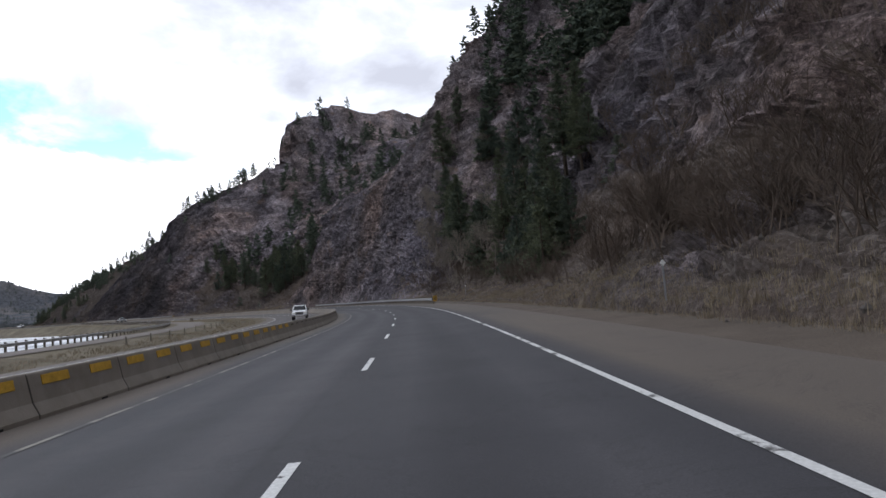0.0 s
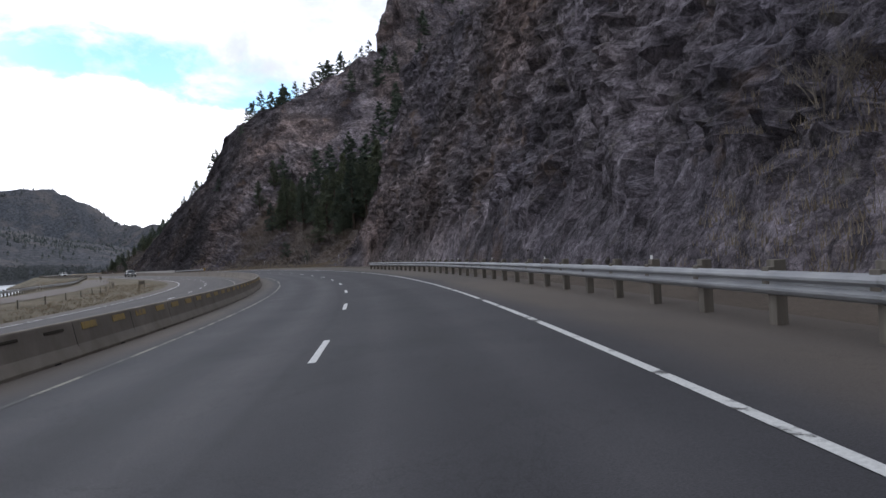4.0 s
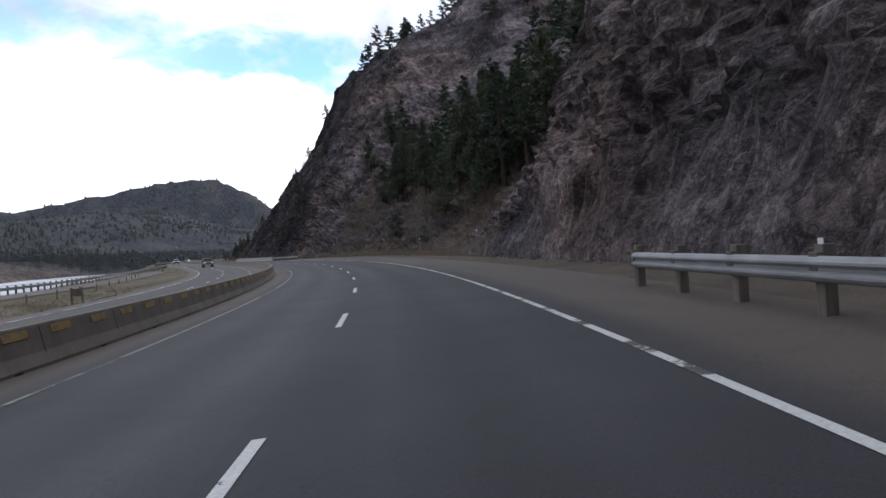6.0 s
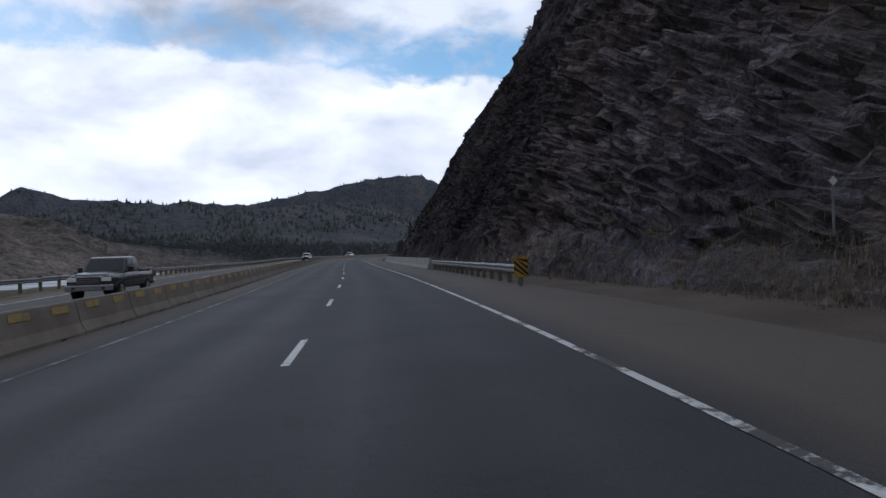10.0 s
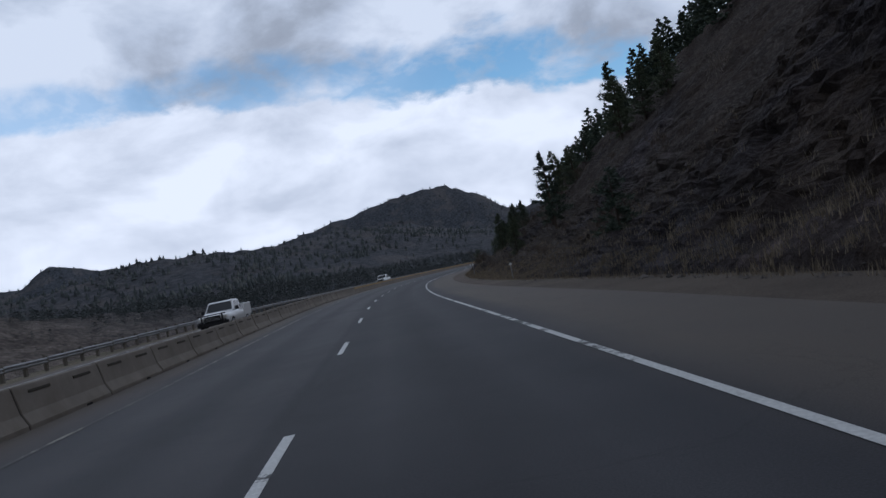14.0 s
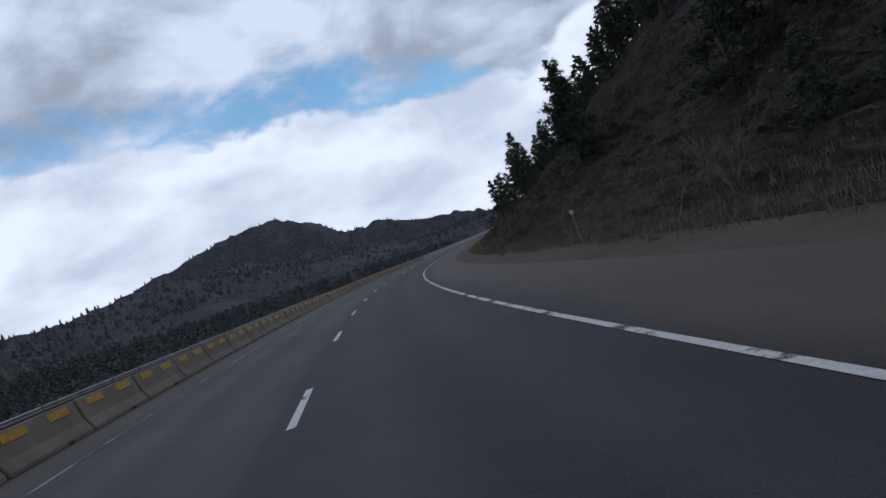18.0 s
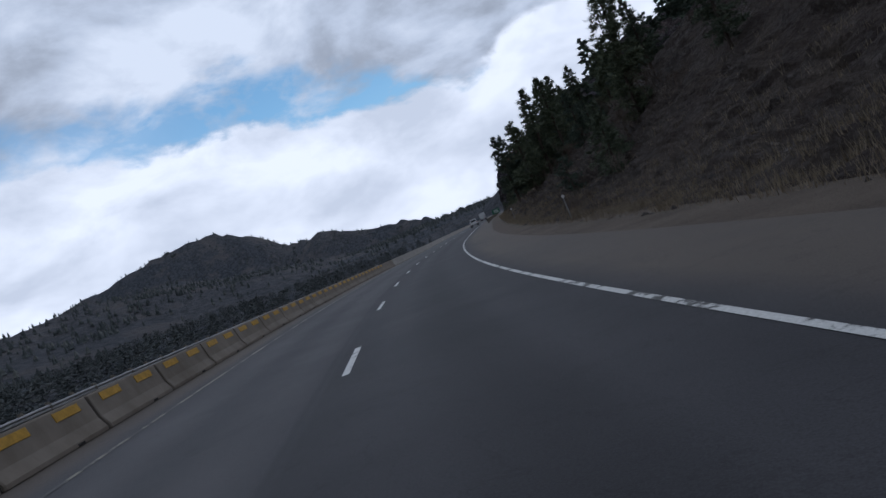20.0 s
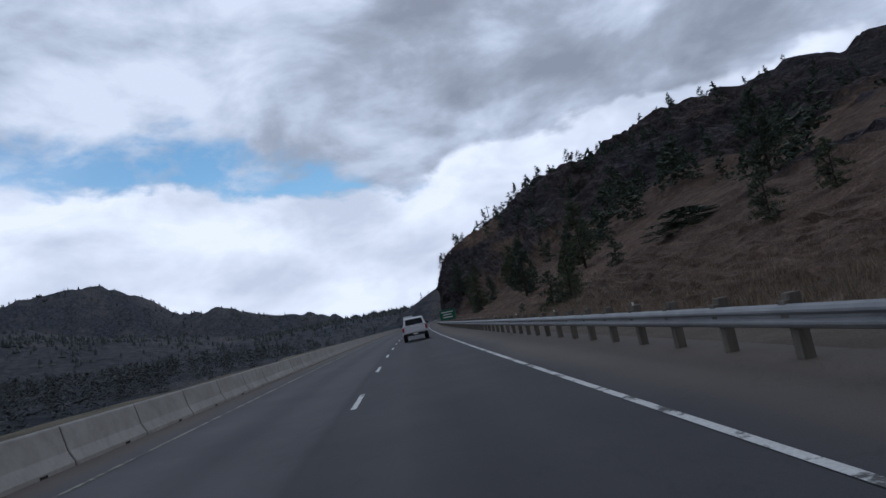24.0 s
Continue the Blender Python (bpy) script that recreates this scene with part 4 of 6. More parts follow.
def pine_data(seed, h, wide, bare, thin, coarse=1.0):
    """Trunk and crown of a pine: drooping limbs, each set with small sprays of needles."""
    rng = random.Random(seed)
    bm = bmesh.new()
    lean = Vector((rng.uniform(-0.03, 0.03), rng.uniform(-0.03, 0.03), 1))
    steps = 6
    for i in range(steps):
        a, b = i / steps, (i + 1) / steps
        tube(bm, lean * (h * a - 0.6 * (i == 0)), lean * (h * b), 0.02 * h * (1 - a) ** 0.8 + 0.02, 0.02 * h * (1 - b) ** 0.8 + 0.012, 7)
    v, f = [], []
    limbs = int(h * 5.4 * thin / coarse**0.5)
    for i in range(limbs):
        u = bare + (1 - bare) * (i + rng.random()) / limbs
        z = h * u
        reach = wide * h * (1 - u) ** 0.72 * (0.5 + 0.5 * min(1, (u - bare) * 7 + 0.25)) * rng.uniform(0.55, 1.15) + 0.15
        az = rng.uniform(0, 2 * math.pi)
        out = Vector((math.cos(az), math.sin(az), 0))
        base = lean * z
        tip = base + out * reach + Vector((0, 0, reach * rng.uniform(-0.3, 0.28)))
        side = out.cross(Vector((0, 0, 1)))
        if reach > 0.8 and i % 2 == 0:
            tube(bm, base, base.lerp(tip, 0.8), 0.035 + 0.006 * h * (1 - u), 0.01, 4)
        n = int((7 + reach * (8.5 if coarse == 1 else 6.0)) / coarse)
        for j in range(n):
            t = 0.22 + 0.78 * (j + rng.random()) / n
            c = base.lerp(tip, t) + Vector((rng.gauss(0, 0.1), rng.gauss(0, 0.1), rng.gauss(0.03, 0.1))) * (0.7 + reach * 0.35) + side * rng.uniform(-1, 1) * reach * 0.28 * t
            size = rng.uniform(0.2, 0.44) * (0.75 + 0.03 * h) * coarse**0.5
            d1 = (out * rng.uniform(0.3, 1) + side * rng.uniform(-0.9, 0.9) + Vector((0, 0, rng.uniform(-0.25, 0.5)))).normalized()
            if coarse == 1:
                # a spray of narrow needle bundles
                for _ in range(6):
                    d3 = (d1 + 0.75 * Vector((rng.uniform(-1, 1), rng.uniform(-1, 1), rng.uniform(-0.7, 1)))).normalized()
                    w = d3.orthogonal().normalized()
                    w = (w * rng.uniform(-1, 1) + d3.cross(w) * rng.uniform(-1, 1)).normalized() * size * 0.115
                    k, q = len(v), c - d1 * size * 0.4
                    v += [q, q + d3 * size * 0.75 + w, q + d3 * size * 1.35, q + d3 * size * 0.75 - w]
                    f.append([k, k + 1, k + 2, k + 3])
                continue
            d2 = d1.cross(Vector((rng.uniform(-1, 1), rng.uniform(-1, 1), rng.uniform(-1, 1)))).normalized()
            k = len(v)
            v += [c - d1 * size * 0.7, c + d2 * size * 0.55, c + d1 * size * 1.1, c - d2 * size * 0.55, c + d1.cross(d2) * size * 0.4]
            f += [[k, k + 1, k + 4], [k + 1, k + 2, k + 4], [k + 2, k + 3, k + 4], [k + 3, k, k + 4]]
    return data_of("trunk", bm, BARK), mesh("crown", v, f, NEEDLES)


def bare_data(seed, h, mat, spread=0.5, depth=5, stems=1, min_r=0.012):
    """A leafless tree or shrub that forks down to fine twigs."""
    rng = random.Random(seed)
    sets = {True: ([], []), False: ([], [])}

    def limb(p, d, length, r, level):
        v, f = sets[level >= depth - 1]
        q = p + d * length
        k, side = len(v), d.orthogonal().normalized()
        up = d.cross(side)
        for c, rad in ((p, r), (q, r * 0.62)):
            for a in range(3):
                v.append(c + rad * (side * math.cos(a * 2.094) + up * math.sin(a * 2.094)))
        f.extend([[k + a, k + (a + 1) % 3, k + 3 + (a + 1) % 3, k + 3 + a] for a in range(3)])
        if level == 0:
            return
        for _ in range(rng.choice((2, 3, 3))):
            nd = (d + Vector((rng.gauss(0, spread), rng.gauss(0, spread), rng.gauss(0.12, spread * 0.6)))).normalized()
            limb(p.lerp(q, rng.uniform(0.55, 1.0)), nd, length * rng.uniform(0.6, 0.9), max(r * 0.62, min_r), level - 1)

    for _ in range(stems):
        d = Vector((rng.gauss(0, 0.12 * stems**0.5), rng.gauss(0, 0.12 * stems**0.5), 1)).normalized()
        limb(Vector((rng.gauss(0, 0.08 * (stems - 1)), rng.gauss(0, 0.08 * (stems - 1)), -0.3)), d, h * (0.36 if depth < 6 else 0.28), 0.0088 * h + 0.01, depth)
    if stems > 1:
        (v, f), (v2, f2) = sets[True], sets[False]
        return mesh("twig_crown", v + v2, f + [[k + len(v) for k in q] for q in f2], mat)
    return mesh("trunk", *sets[True], mat), mesh("twig_crown", *sets[False], mat)


PINES, FAR_PINES = [], []
for seed, h, wide, bare, thin in ((1, 9.0, 0.36, 0.1, 1.1), (2, 11.0, 0.3, 0.16, 1.05), (3, 7.0, 0.42, 0.05, 1.1), (4, 12.5, 0.28, 0.26, 0.95), (5, 5.0, 0.45, 0.04, 1.1)):
    PINES.append((*pine_data(seed, h, wide, bare, thin), h))
    FAR_PINES.append(pine_data(seed + 20, h, wide * 1.12, bare, thin, 2.6)[1])
FAR_PINE_SETS = [(np.array([v.co for v in me.vertices]), np.array([p.vertices for p in me.polygons])) for me in FAR_PINES]
far_v, far_f, far_n = [], [], [0]


def pine(s, d, k, size, turn, label, group="pines on the hillside", m=None):
    tr, cr, h = PINES[k]
    p = hill_point(s, d) if m is None else m
    tree = thing("pine_tree", label, "tree", pose(p.x, p.y, p.z - 0.35, 0, 0, turn) @ Matrix.Scale(size, 4), group)
    part("trunk", tr, None, tree)
    part("crown", cr, None, tree, "dark green needle crown")
    return tree


rng = random.Random(7)


def scatter(n, s0, s1, d0, d1, kinds, lo, hi, label, far=False):
    """Pines over a stretch of the hill; those far from the road join one wood."""
    for _ in range(n):
        s, d = rng.uniform(s0, s1), rng.uniform(d0, d1)
        if far or d > 29:
            v, f = FAR_PINE_SETS[rng.choice(kinds)]
            p, a, z = hill_point(s, d), rng.uniform(0, 6.28), rng.uniform(lo, hi)
            turn = np.array([[math.cos(a), -math.sin(a), 0], [math.sin(a), math.cos(a), 0], [0, 0, 1]])
            far_v.append(v @ turn.T * z + np.array((p.x, p.y, p.z - 0.4)))
            far_f.append(f + far_n[0])
            far_n[0] += len(v)
            continue
        pine(s, d, rng.choice(kinds), rng.uniform(lo, hi), rng.uniform(0, 360), label)


DENSE, LONE, CREST, YOUNG = ("tall dark green pine on the steep slope", "dark pine standing on the dry slope",
                             "small dark pine on the cliff's crest", "young green pine at the foot of the slope")
scatter(24, 54, 88, 12, 23, (0, 1, 3, 2), 0.55, 0.95, DENSE)
scatter(18, 84, 130, 14, 27, (0, 1, 3), 0.7, 1.15, DENSE)
scatter(9, 244, 264, 15, 27, (0, 1, 3), 0.9, 1.25, DENSE)
scatter(12, 518, 548, 13, 20, (0, 1, 2), 0.5, 0.75, DENSE)
scatter(20, 240, 290, 14, 34, (0, 1, 3), 0.8, 1.2, DENSE)
scatter(22, 70, 130, 17, 46, (0, 1, 3, 2), 0.75, 1.2, DENSE)
scatter(60, 84, 134, 30, 84, (0, 1, 3), 0.7, 1.1, DENSE, True)
scatter(10, 20, 84, 30, 80, (0, 2), 0.4, 0.7, CREST, True)
scatter(64, 132, 214, 32, 84, (0, 1, 3), 0.5, 0.85, CREST, True)
scatter(20, 222, 300, 20, 44, (0, 1, 3), 0.7, 1.1, DENSE)
scatter(14, 288, 314, 18, 34, (0, 1, 3), 0.7, 1.1, DENSE)
scatter(46, 216, 320, 44, 92, (0, 1, 3), 0.7, 1.1, DENSE, True)
scatter(50, 222, 324, 85, 130, (0, 1), 0.7, 1.1, CREST, True)
scatter(10, 322, 331, 62, 100, (0, 2), 0.35, 0.6, CREST, True)
scatter(26, 336, 366, 38, 70, (0, 2, 1), 0.6, 1.0, CREST, True)
scatter(26, 366, 420, 36, 64, (0, 2, 1), 0.55, 0.9, CREST, True)
scatter(7, 330, 420, 18, 32, (4, 2), 0.4, 0.7, CREST)
scatter(22, 434, 466, 48, 64, (0, 2, 3), 0.35, 0.6, DENSE)
scatter(36, 470, 520, 37, 56, (0, 2, 3), 0.35, 0.65, DENSE)
scatter(14, 510, 550, 25, 36, (0, 1, 3, 2), 0.4, 0.65, DENSE)
scatter(28, 550, 600, 23, 36, (0, 1, 3, 2), 0.45, 0.7, DENSE)
scatter(70, 505, 600, 34, 56, (0, 1, 3, 2), 0.45, 0.75, DENSE, True)
scatter(44, 590, 686, 17, 36, (0, 1, 3, 2), 0.5, 0.8, DENSE)
scatter(70, 590, 690, 32, 60, (0, 1, 3, 2), 0.5, 0.85, DENSE, True)
scatter(60, 425, 690, 48, 90, (0, 1, 3), 0.45, 0.75, DENSE, True)
scatter(8, 688, 700, 22, 36, (1, 3, 0), 0.9, 1.15, DENSE)
scatter(14, 722, 790, 20, 70, (0, 2, 4), 0.6, 1.0, LONE)
scatter(24, 780, 880, 12, 60, (0, 2, 4), 0.6, 1.0, LONE)
scatter(130, 770, 958, 40, 135, (0, 2, 4, 1), 0.3, 0.65, LONE, True)
scatter(50, 790, 900, 26, 75, (0, 2, 4, 1), 0.35, 0.8, LONE, True)
scatter(60, 955, 1150, 9, 80, (0, 2, 4, 1), 0.4, 0.8, LONE, True)
scatter(40, 880, 958, 9, 60, (0, 2, 4), 0.45, 0.8, CREST, True)
for s, d, k, z in ((481, 19.2, 1, 0.6), (488, 23, 0, 0.6), (676, 11.5, 1, 0.95), (673, 10.5, 3, 0.85), (675, 19, 1, 1.1), (669, 13, 0, 1.15), (672, 16, 3, 1.05), (678, 14, 0, 1.1), (664, 18, 1, 1.0), (681, 17, 1, 1.0), (565, 15.3, 0, 0.85), (528, 12.6, 4, 0.7), (268, 12, 4, 0.8),
                   (249, 10.5, 4, 0.5), (725.2, 18.2, 4, 0.58), (723.7, 20.8, 4, 0.54), (737, 10.8, 2, 0.52), (736.5, 9.4, 4, 0.55), (740, 11.5, 2, 0.45), (751.3, 18.9, 4, 0.52), (755.6, 10.6, 4, 0.25),
                   (463.2, 14.9, 1, 0.66), (474, 12.5, 0, 0.5), (493, 26, 0, 0.52), (473.3, 25.4, 3, 0.65), (470, 24.6, 1, 0.62), (466.1, 25.9, 1, 0.55), (432.8, 10.3, 4, 0.6), (463.2, 27.4, 0, 0.62), (493.6, 23.5, 0, 0.5),
                   (518.2, 9.3, 4, 0.65), (521.1, 13.6, 4, 0.65), (535.6, 11.8, 4, 0.5), (534, 12.9, 4, 0.6), (618.1, 12.7, 2, 0.55), (623.9, 11, 4, 0.6), (621, 13.5, 2, 0.6)):
    pine(s, d, k, z, rng.uniform(0, 360), LONE)
for s, d, k, z in ((56, 12, 2, 0.9), (60, 14, 0, 0.8), (64, 11.5, 4, 0.9), (70, 12.5, 2, 0.8)):
    pine(s, d, k, z, rng.uniform(0, 360), YOUNG)

thing("wood", "dark pines high on the slopes and crests", "trees", kind="stuff", me=mesh("wood", np.concatenate(far_v), np.concatenate(far_f), NEEDLES))

for s, d, k, z in ((742, 21, 4, 1.3), (744, 23, 4, 1.1), (716, 27, 4, 1.0)):
    p = hill_point(s, d)
    low = thing("juniper_bush", "low spreading dark juniper bush on the grass", "shrub", pose(p.x, p.y, p.z - 0.1, 0, 0, 30 * s) @ Matrix.Diagonal((z * 1.5, z * 1.1, z * 0.28, 1)), "junipers")
    part("foliage", PINES[k][1], None, low)

BARE = [bare_data(11, 9, PALE_TWIG, 0.42, 7), bare_data(12, 7, PALE_TWIG, 0.5, 7), bare_data(13, 11, PALE_TWIG, 0.36, 7)]
SHRUB = [bare_data(21, 3.2, BROWN_TWIG, 0.45, 4, 7, 0.006), bare_data(22, 2.2, BROWN_TWIG, 0.5, 4, 7, 0.005), bare_data(23, 2.4, PALE_TWIG, 0.45, 4, 6, 0.005)]


def leafless(s, d, k, size, tall=True, m=None):
    p = hill_point(s, d) if m is None else m
    if tall:
        ob = thing("bare_tree", "leafless pale deciduous tree at the slope's foot", "tree", group="bare trees")
        part("trunk", BARE[k][0], None, ob, "pale grey trunk")
        part("twig_crown", BARE[k][1], None, ob)
    else:
        ob = thing("shrub", "leafless brown shrub on the bank", "shrub", group="shrubs")
        part("twig_crown", SHRUB[k], None, ob)
    ob.matrix_basis = pose(p.x, p.y, p.z - 0.1, rng.uniform(-6, 6), rng.uniform(-6, 6), rng.uniform(0, 360)) @ Matrix.Scale(size, 4)


for s, d, k, z in ((91.2, 11.3, 0, 1.05), (84, 13, 1, 1.25), (246.1, 9.9, 1, 0.5), (99, 12, 2, 1.0), (104, 15, 1, 1.1), (113, 13, 0, 1.0), (120, 14, 1, 0.9),
                   (253, 12.5, 2, 0.7), (257, 13.5, 0, 0.7), (247, 15, 1, 0.8), (92, 18, 2, 1.0), (108, 20, 2, 1.1)):
    leafless(s, d, k, z)
for _ in range(24):
    leafless(rng.uniform(84, 130), 10.5 + 14 * rng.random() ** 1.4, rng.choice((0, 1, 2)), rng.uniform(0.55, 1.0))
for _ in range(34):
    leafless(rng.uniform(80, 130), rng.uniform(9.5, 20), rng.choice((0, 1, 2)), rng.uniform(0.6, 1.3), False)
for _ in range(80):
    s = rng.choice((rng.uniform(0, 130), rng.uniform(215, 298), rng.uniform(430, 690)))
    leafless(s, rng.uniform(8.8, 22), rng.choice((0, 1, 1, 2)), rng.uniform(0.5, 1.2), False)
for _ in range(70):
    leafless(rng.uniform(12, 75), rng.uniform(10, 24), rng.choice((0, 1, 0)), rng.uniform(0.6, 1.15), False)
for _ in range(24):
    leafless(rng.uniform(19, 33), rng.uniform(9.6, 13), rng.choice((0, 1)), rng.uniform(0.8, 1.4), False)
for _ in range(14):
    leafless(rng.uniform(10, 40), rng.uniform(9.5, 15), rng.choice((0, 1)), rng.uniform(0.9, 1.5), False)
for _ in range(60):
    leafless(rng.uniform(440, 690), rng.uniform(9.5, 26), rng.choice((1, 1, 2)), rng.uniform(0.3, 0.8), False)
for _ in range(10):
    leafless(rng.uniform(140, 215), rng.uniform(9, 20), 1, rng.uniform(0.4, 0.9), False)


def fallen_trunk(s0, d0, s1, d1):
    """A dead trunk that lies slanting up the slope, with stubs of limbs."""
    p, q = hill_point(s0, d0), hill_point(s1, d1) + Vector((0, 0, 0.9))
    bm = bmesh.new()
    for i in range(6):
        a, b = i / 6, (i + 1) / 6
        tube(bm, p.lerp(q, a), p.lerp(q, b), 0.13 - 0.08 * a, 0.13 - 0.08 * b, 8)
    log = thing("fallen_trunk", "bare grey dead trunk lying up the slope", "log")
    part("trunk", bm, PALE_TWIG, log)
    for i in range(7):
        a = p.lerp(q, 0.3 + 0.09 * i)
        bm = bmesh.new()
        tube(bm, a, a + Vector((rng.uniform(-0.5, 0.5), rng.uniform(-0.5, 0.5), rng.uniform(0.2, 0.7))), 0.03, 0.008, 5)
        part("branch_stub", bm, PALE_TWIG, log)


fallen_trunk(91.5, 8.3, 96, 13.5)


def snag(s, d, h):
    """A dead standing trunk with a broken top and a few bare limbs."""
    p = hill_point(s, d)
    ob = thing("dead_tree", "pale dead standing trunk with broken limbs", "tree", pose(p.x, p.y, p.z - 0.2, 3, 4, 20 * s), "dead trees")
    bm = bmesh.new()
    for i in range(5):
        a, b = i / 5, (i + 1) / 5
        tube(bm, (0.12 * math.sin(3 * a), 0, h * a), (0.12 * math.sin(3 * b), 0, h * b), 0.085 - 0.05 * a, 0.085 - 0.05 * b, 7)
    part("trunk", bm, PALE_TWIG, ob)
    for i in range(6):
        z, a = h * (0.4 + 0.1 * i), 2.4 * i
        bm = bmesh.new()
        tip = Vector((math.cos(a) * (1.1 - 0.12 * i), math.sin(a) * (1.1 - 0.12 * i), z + rng.uniform(-0.1, 0.4)))
        tube(bm, (0.1, 0, z), tip, 0.028, 0.008, 5)
        part("limb", bm, PALE_TWIG, ob)


for s, d, h in ((72.4, 11.0, 4.2), (80, 12.5, 5.0), (86, 15, 6.0), (252, 11.5, 3.6)):
    snag(s, d, h)


def tufts(n):
    """Dry grass along the slope's foot and over the banks."""
    g = np.random.default_rng(5)
    s = g.uniform(-20, 760, n)
    reach = np.where((s > 430) & (g.random(n) < 0.5), 4.5, 1.5)
    d = np.where(g.random(n) < 0.7, 7.3 + abs(g.normal(0, 1.0, n)) * reach, g.uniform(-34, -17.5, n))
    keep = ~((s > 132) & (s < 214) & (d > 0)) & ~((s > 335) & (s < 410) & (d > 0)) & ~((s > 330) & (d < -19))
    s, d = s[keep], d[keep]
    P = at(s, d, 0, False)
    P[:, 2] = [hill_point(a, b).z if b > 0 else road_z(a, b) - 0.15 for a, b in zip(s, d)]
    blades = 9
    n = len(P)
    size = np.repeat(g.uniform(0.1, 0.3, n) * np.where(d > 0, np.interp(s, [430, 520], [1.0, 1.25]), 0.8), blades)
    o = np.repeat(P, blades, 0) + g.normal(0, 0.13, (n * blades, 3)) * (1, 1, 0)
    a = g.uniform(0, 6.283, n * blades)
    lean = np.stack([np.cos(a), np.sin(a), 0 * a], -1)
    w = np.stack([-lean[:, 1], lean[:, 0], 0 * a], -1) * 0.011
    tip = o + lean * (size * g.uniform(0.15, 0.7, len(a)))[:, None] + np.stack([0 * a, 0 * a, size * g.uniform(0.6, 1.2, len(a))], -1)
    low = o - np.array((0, 0, 0.08))
    v = np.stack([low - w, low + w, tip], 1).reshape(-1, 3)
    f = np.arange(len(v)).reshape(-1, 3)
    thing("grass", "dry straw-coloured grass along the roadside", "grass", kind="stuff", me=mesh("grass", v, f, STRAW))


tufts(46000)


def stones(n):
    """Loose fallen stones at the cliff's foot and over the scree."""
    g = np.random.default_rng(9)
    ico = np.array([(0, 0, 1), (0.9, 0, 0.3), (0.28, 0.86, 0.3), (-0.73, 0.53, 0.3), (-0.73, -0.53, 0.3), (0.28, -0.86, 0.3), (0.6, 0.4, -0.5), (-0.3, 0.7, -0.5), (-0.6, -0.4, -0.5), (0.4, -0.6, -0.5)])
    fc = [(0, 1, 2), (0, 2, 3), (0, 3, 4), (0, 4, 5), (0, 5, 1), (1, 6, 2), (2, 7, 3), (2, 6, 7), (3, 7, 8), (3, 8, 4), (4, 8, 9), (4, 9, 5), (5, 9, 1), (1, 9, 6)]
    v, f = [], []
    for _ in range(n):
        s = g.uniform(0, 700)
        wall = 126 < s < 216 or 322 < s < 425
        d = 7.0 + abs(g.normal(0, 0.35 if wall else 2.2))
        p = np.array(hill_point(s, d)) - (0, 0, 0.02)
        size = min(0.16, 0.035 * math.exp(abs(g.normal(0, 0.7))))
        k = len(v)
        v += list(p + ico * size * g.uniform(0.6, 1.3, 3) * g.uniform(0.8, 1.2, (10, 1)))
        f += [[k + a for a in q] for q in fc]
    thing("fallen_stones", "loose grey stones fallen at the cliff's foot", "stones", kind="stuff", me=mesh("stones", v, f, STONE))


def stone(k):
    k.color(k.ramp(k.island(), (0.0, (0.05, 0.045, 0.042)), (0.7, (0.09, 0.079, 0.07)), (1.0, (0.15, 0.133, 0.12))))


STONE = material("loose_stone", stone, 0.95)
stones(2600)


def brush_crown(g, h, pointed):
    """A ragged crown of some two hundred small sprays, fuller below when pointed."""
    n = 210
    u = g.random(n) ** (1.5 if pointed else 0.9)
    wide = h * (0.24 * (1 - u) ** 0.8 + 0.02 if pointed else 0.36 * np.sqrt(np.clip(1 - (2 * u - 0.9) ** 2, 0.05, 1)))
    q, rad = g.uniform(0, 6.283, n), np.sqrt(g.random(n)) * wide * g.uniform(0.7, 1.15, n)
    mid = np.stack([np.cos(q) * rad, np.sin(q) * rad, h * (0.06 + 0.94 * u)], -1)
    tri = g.normal(0, 1, (n, 3, 3)) * (0.19, 0.19, 0.14)
    return (mid[:, None] + tri * (h / 6.0)).reshape(-1, 3), np.arange(n * 3).reshape(-1, 3)


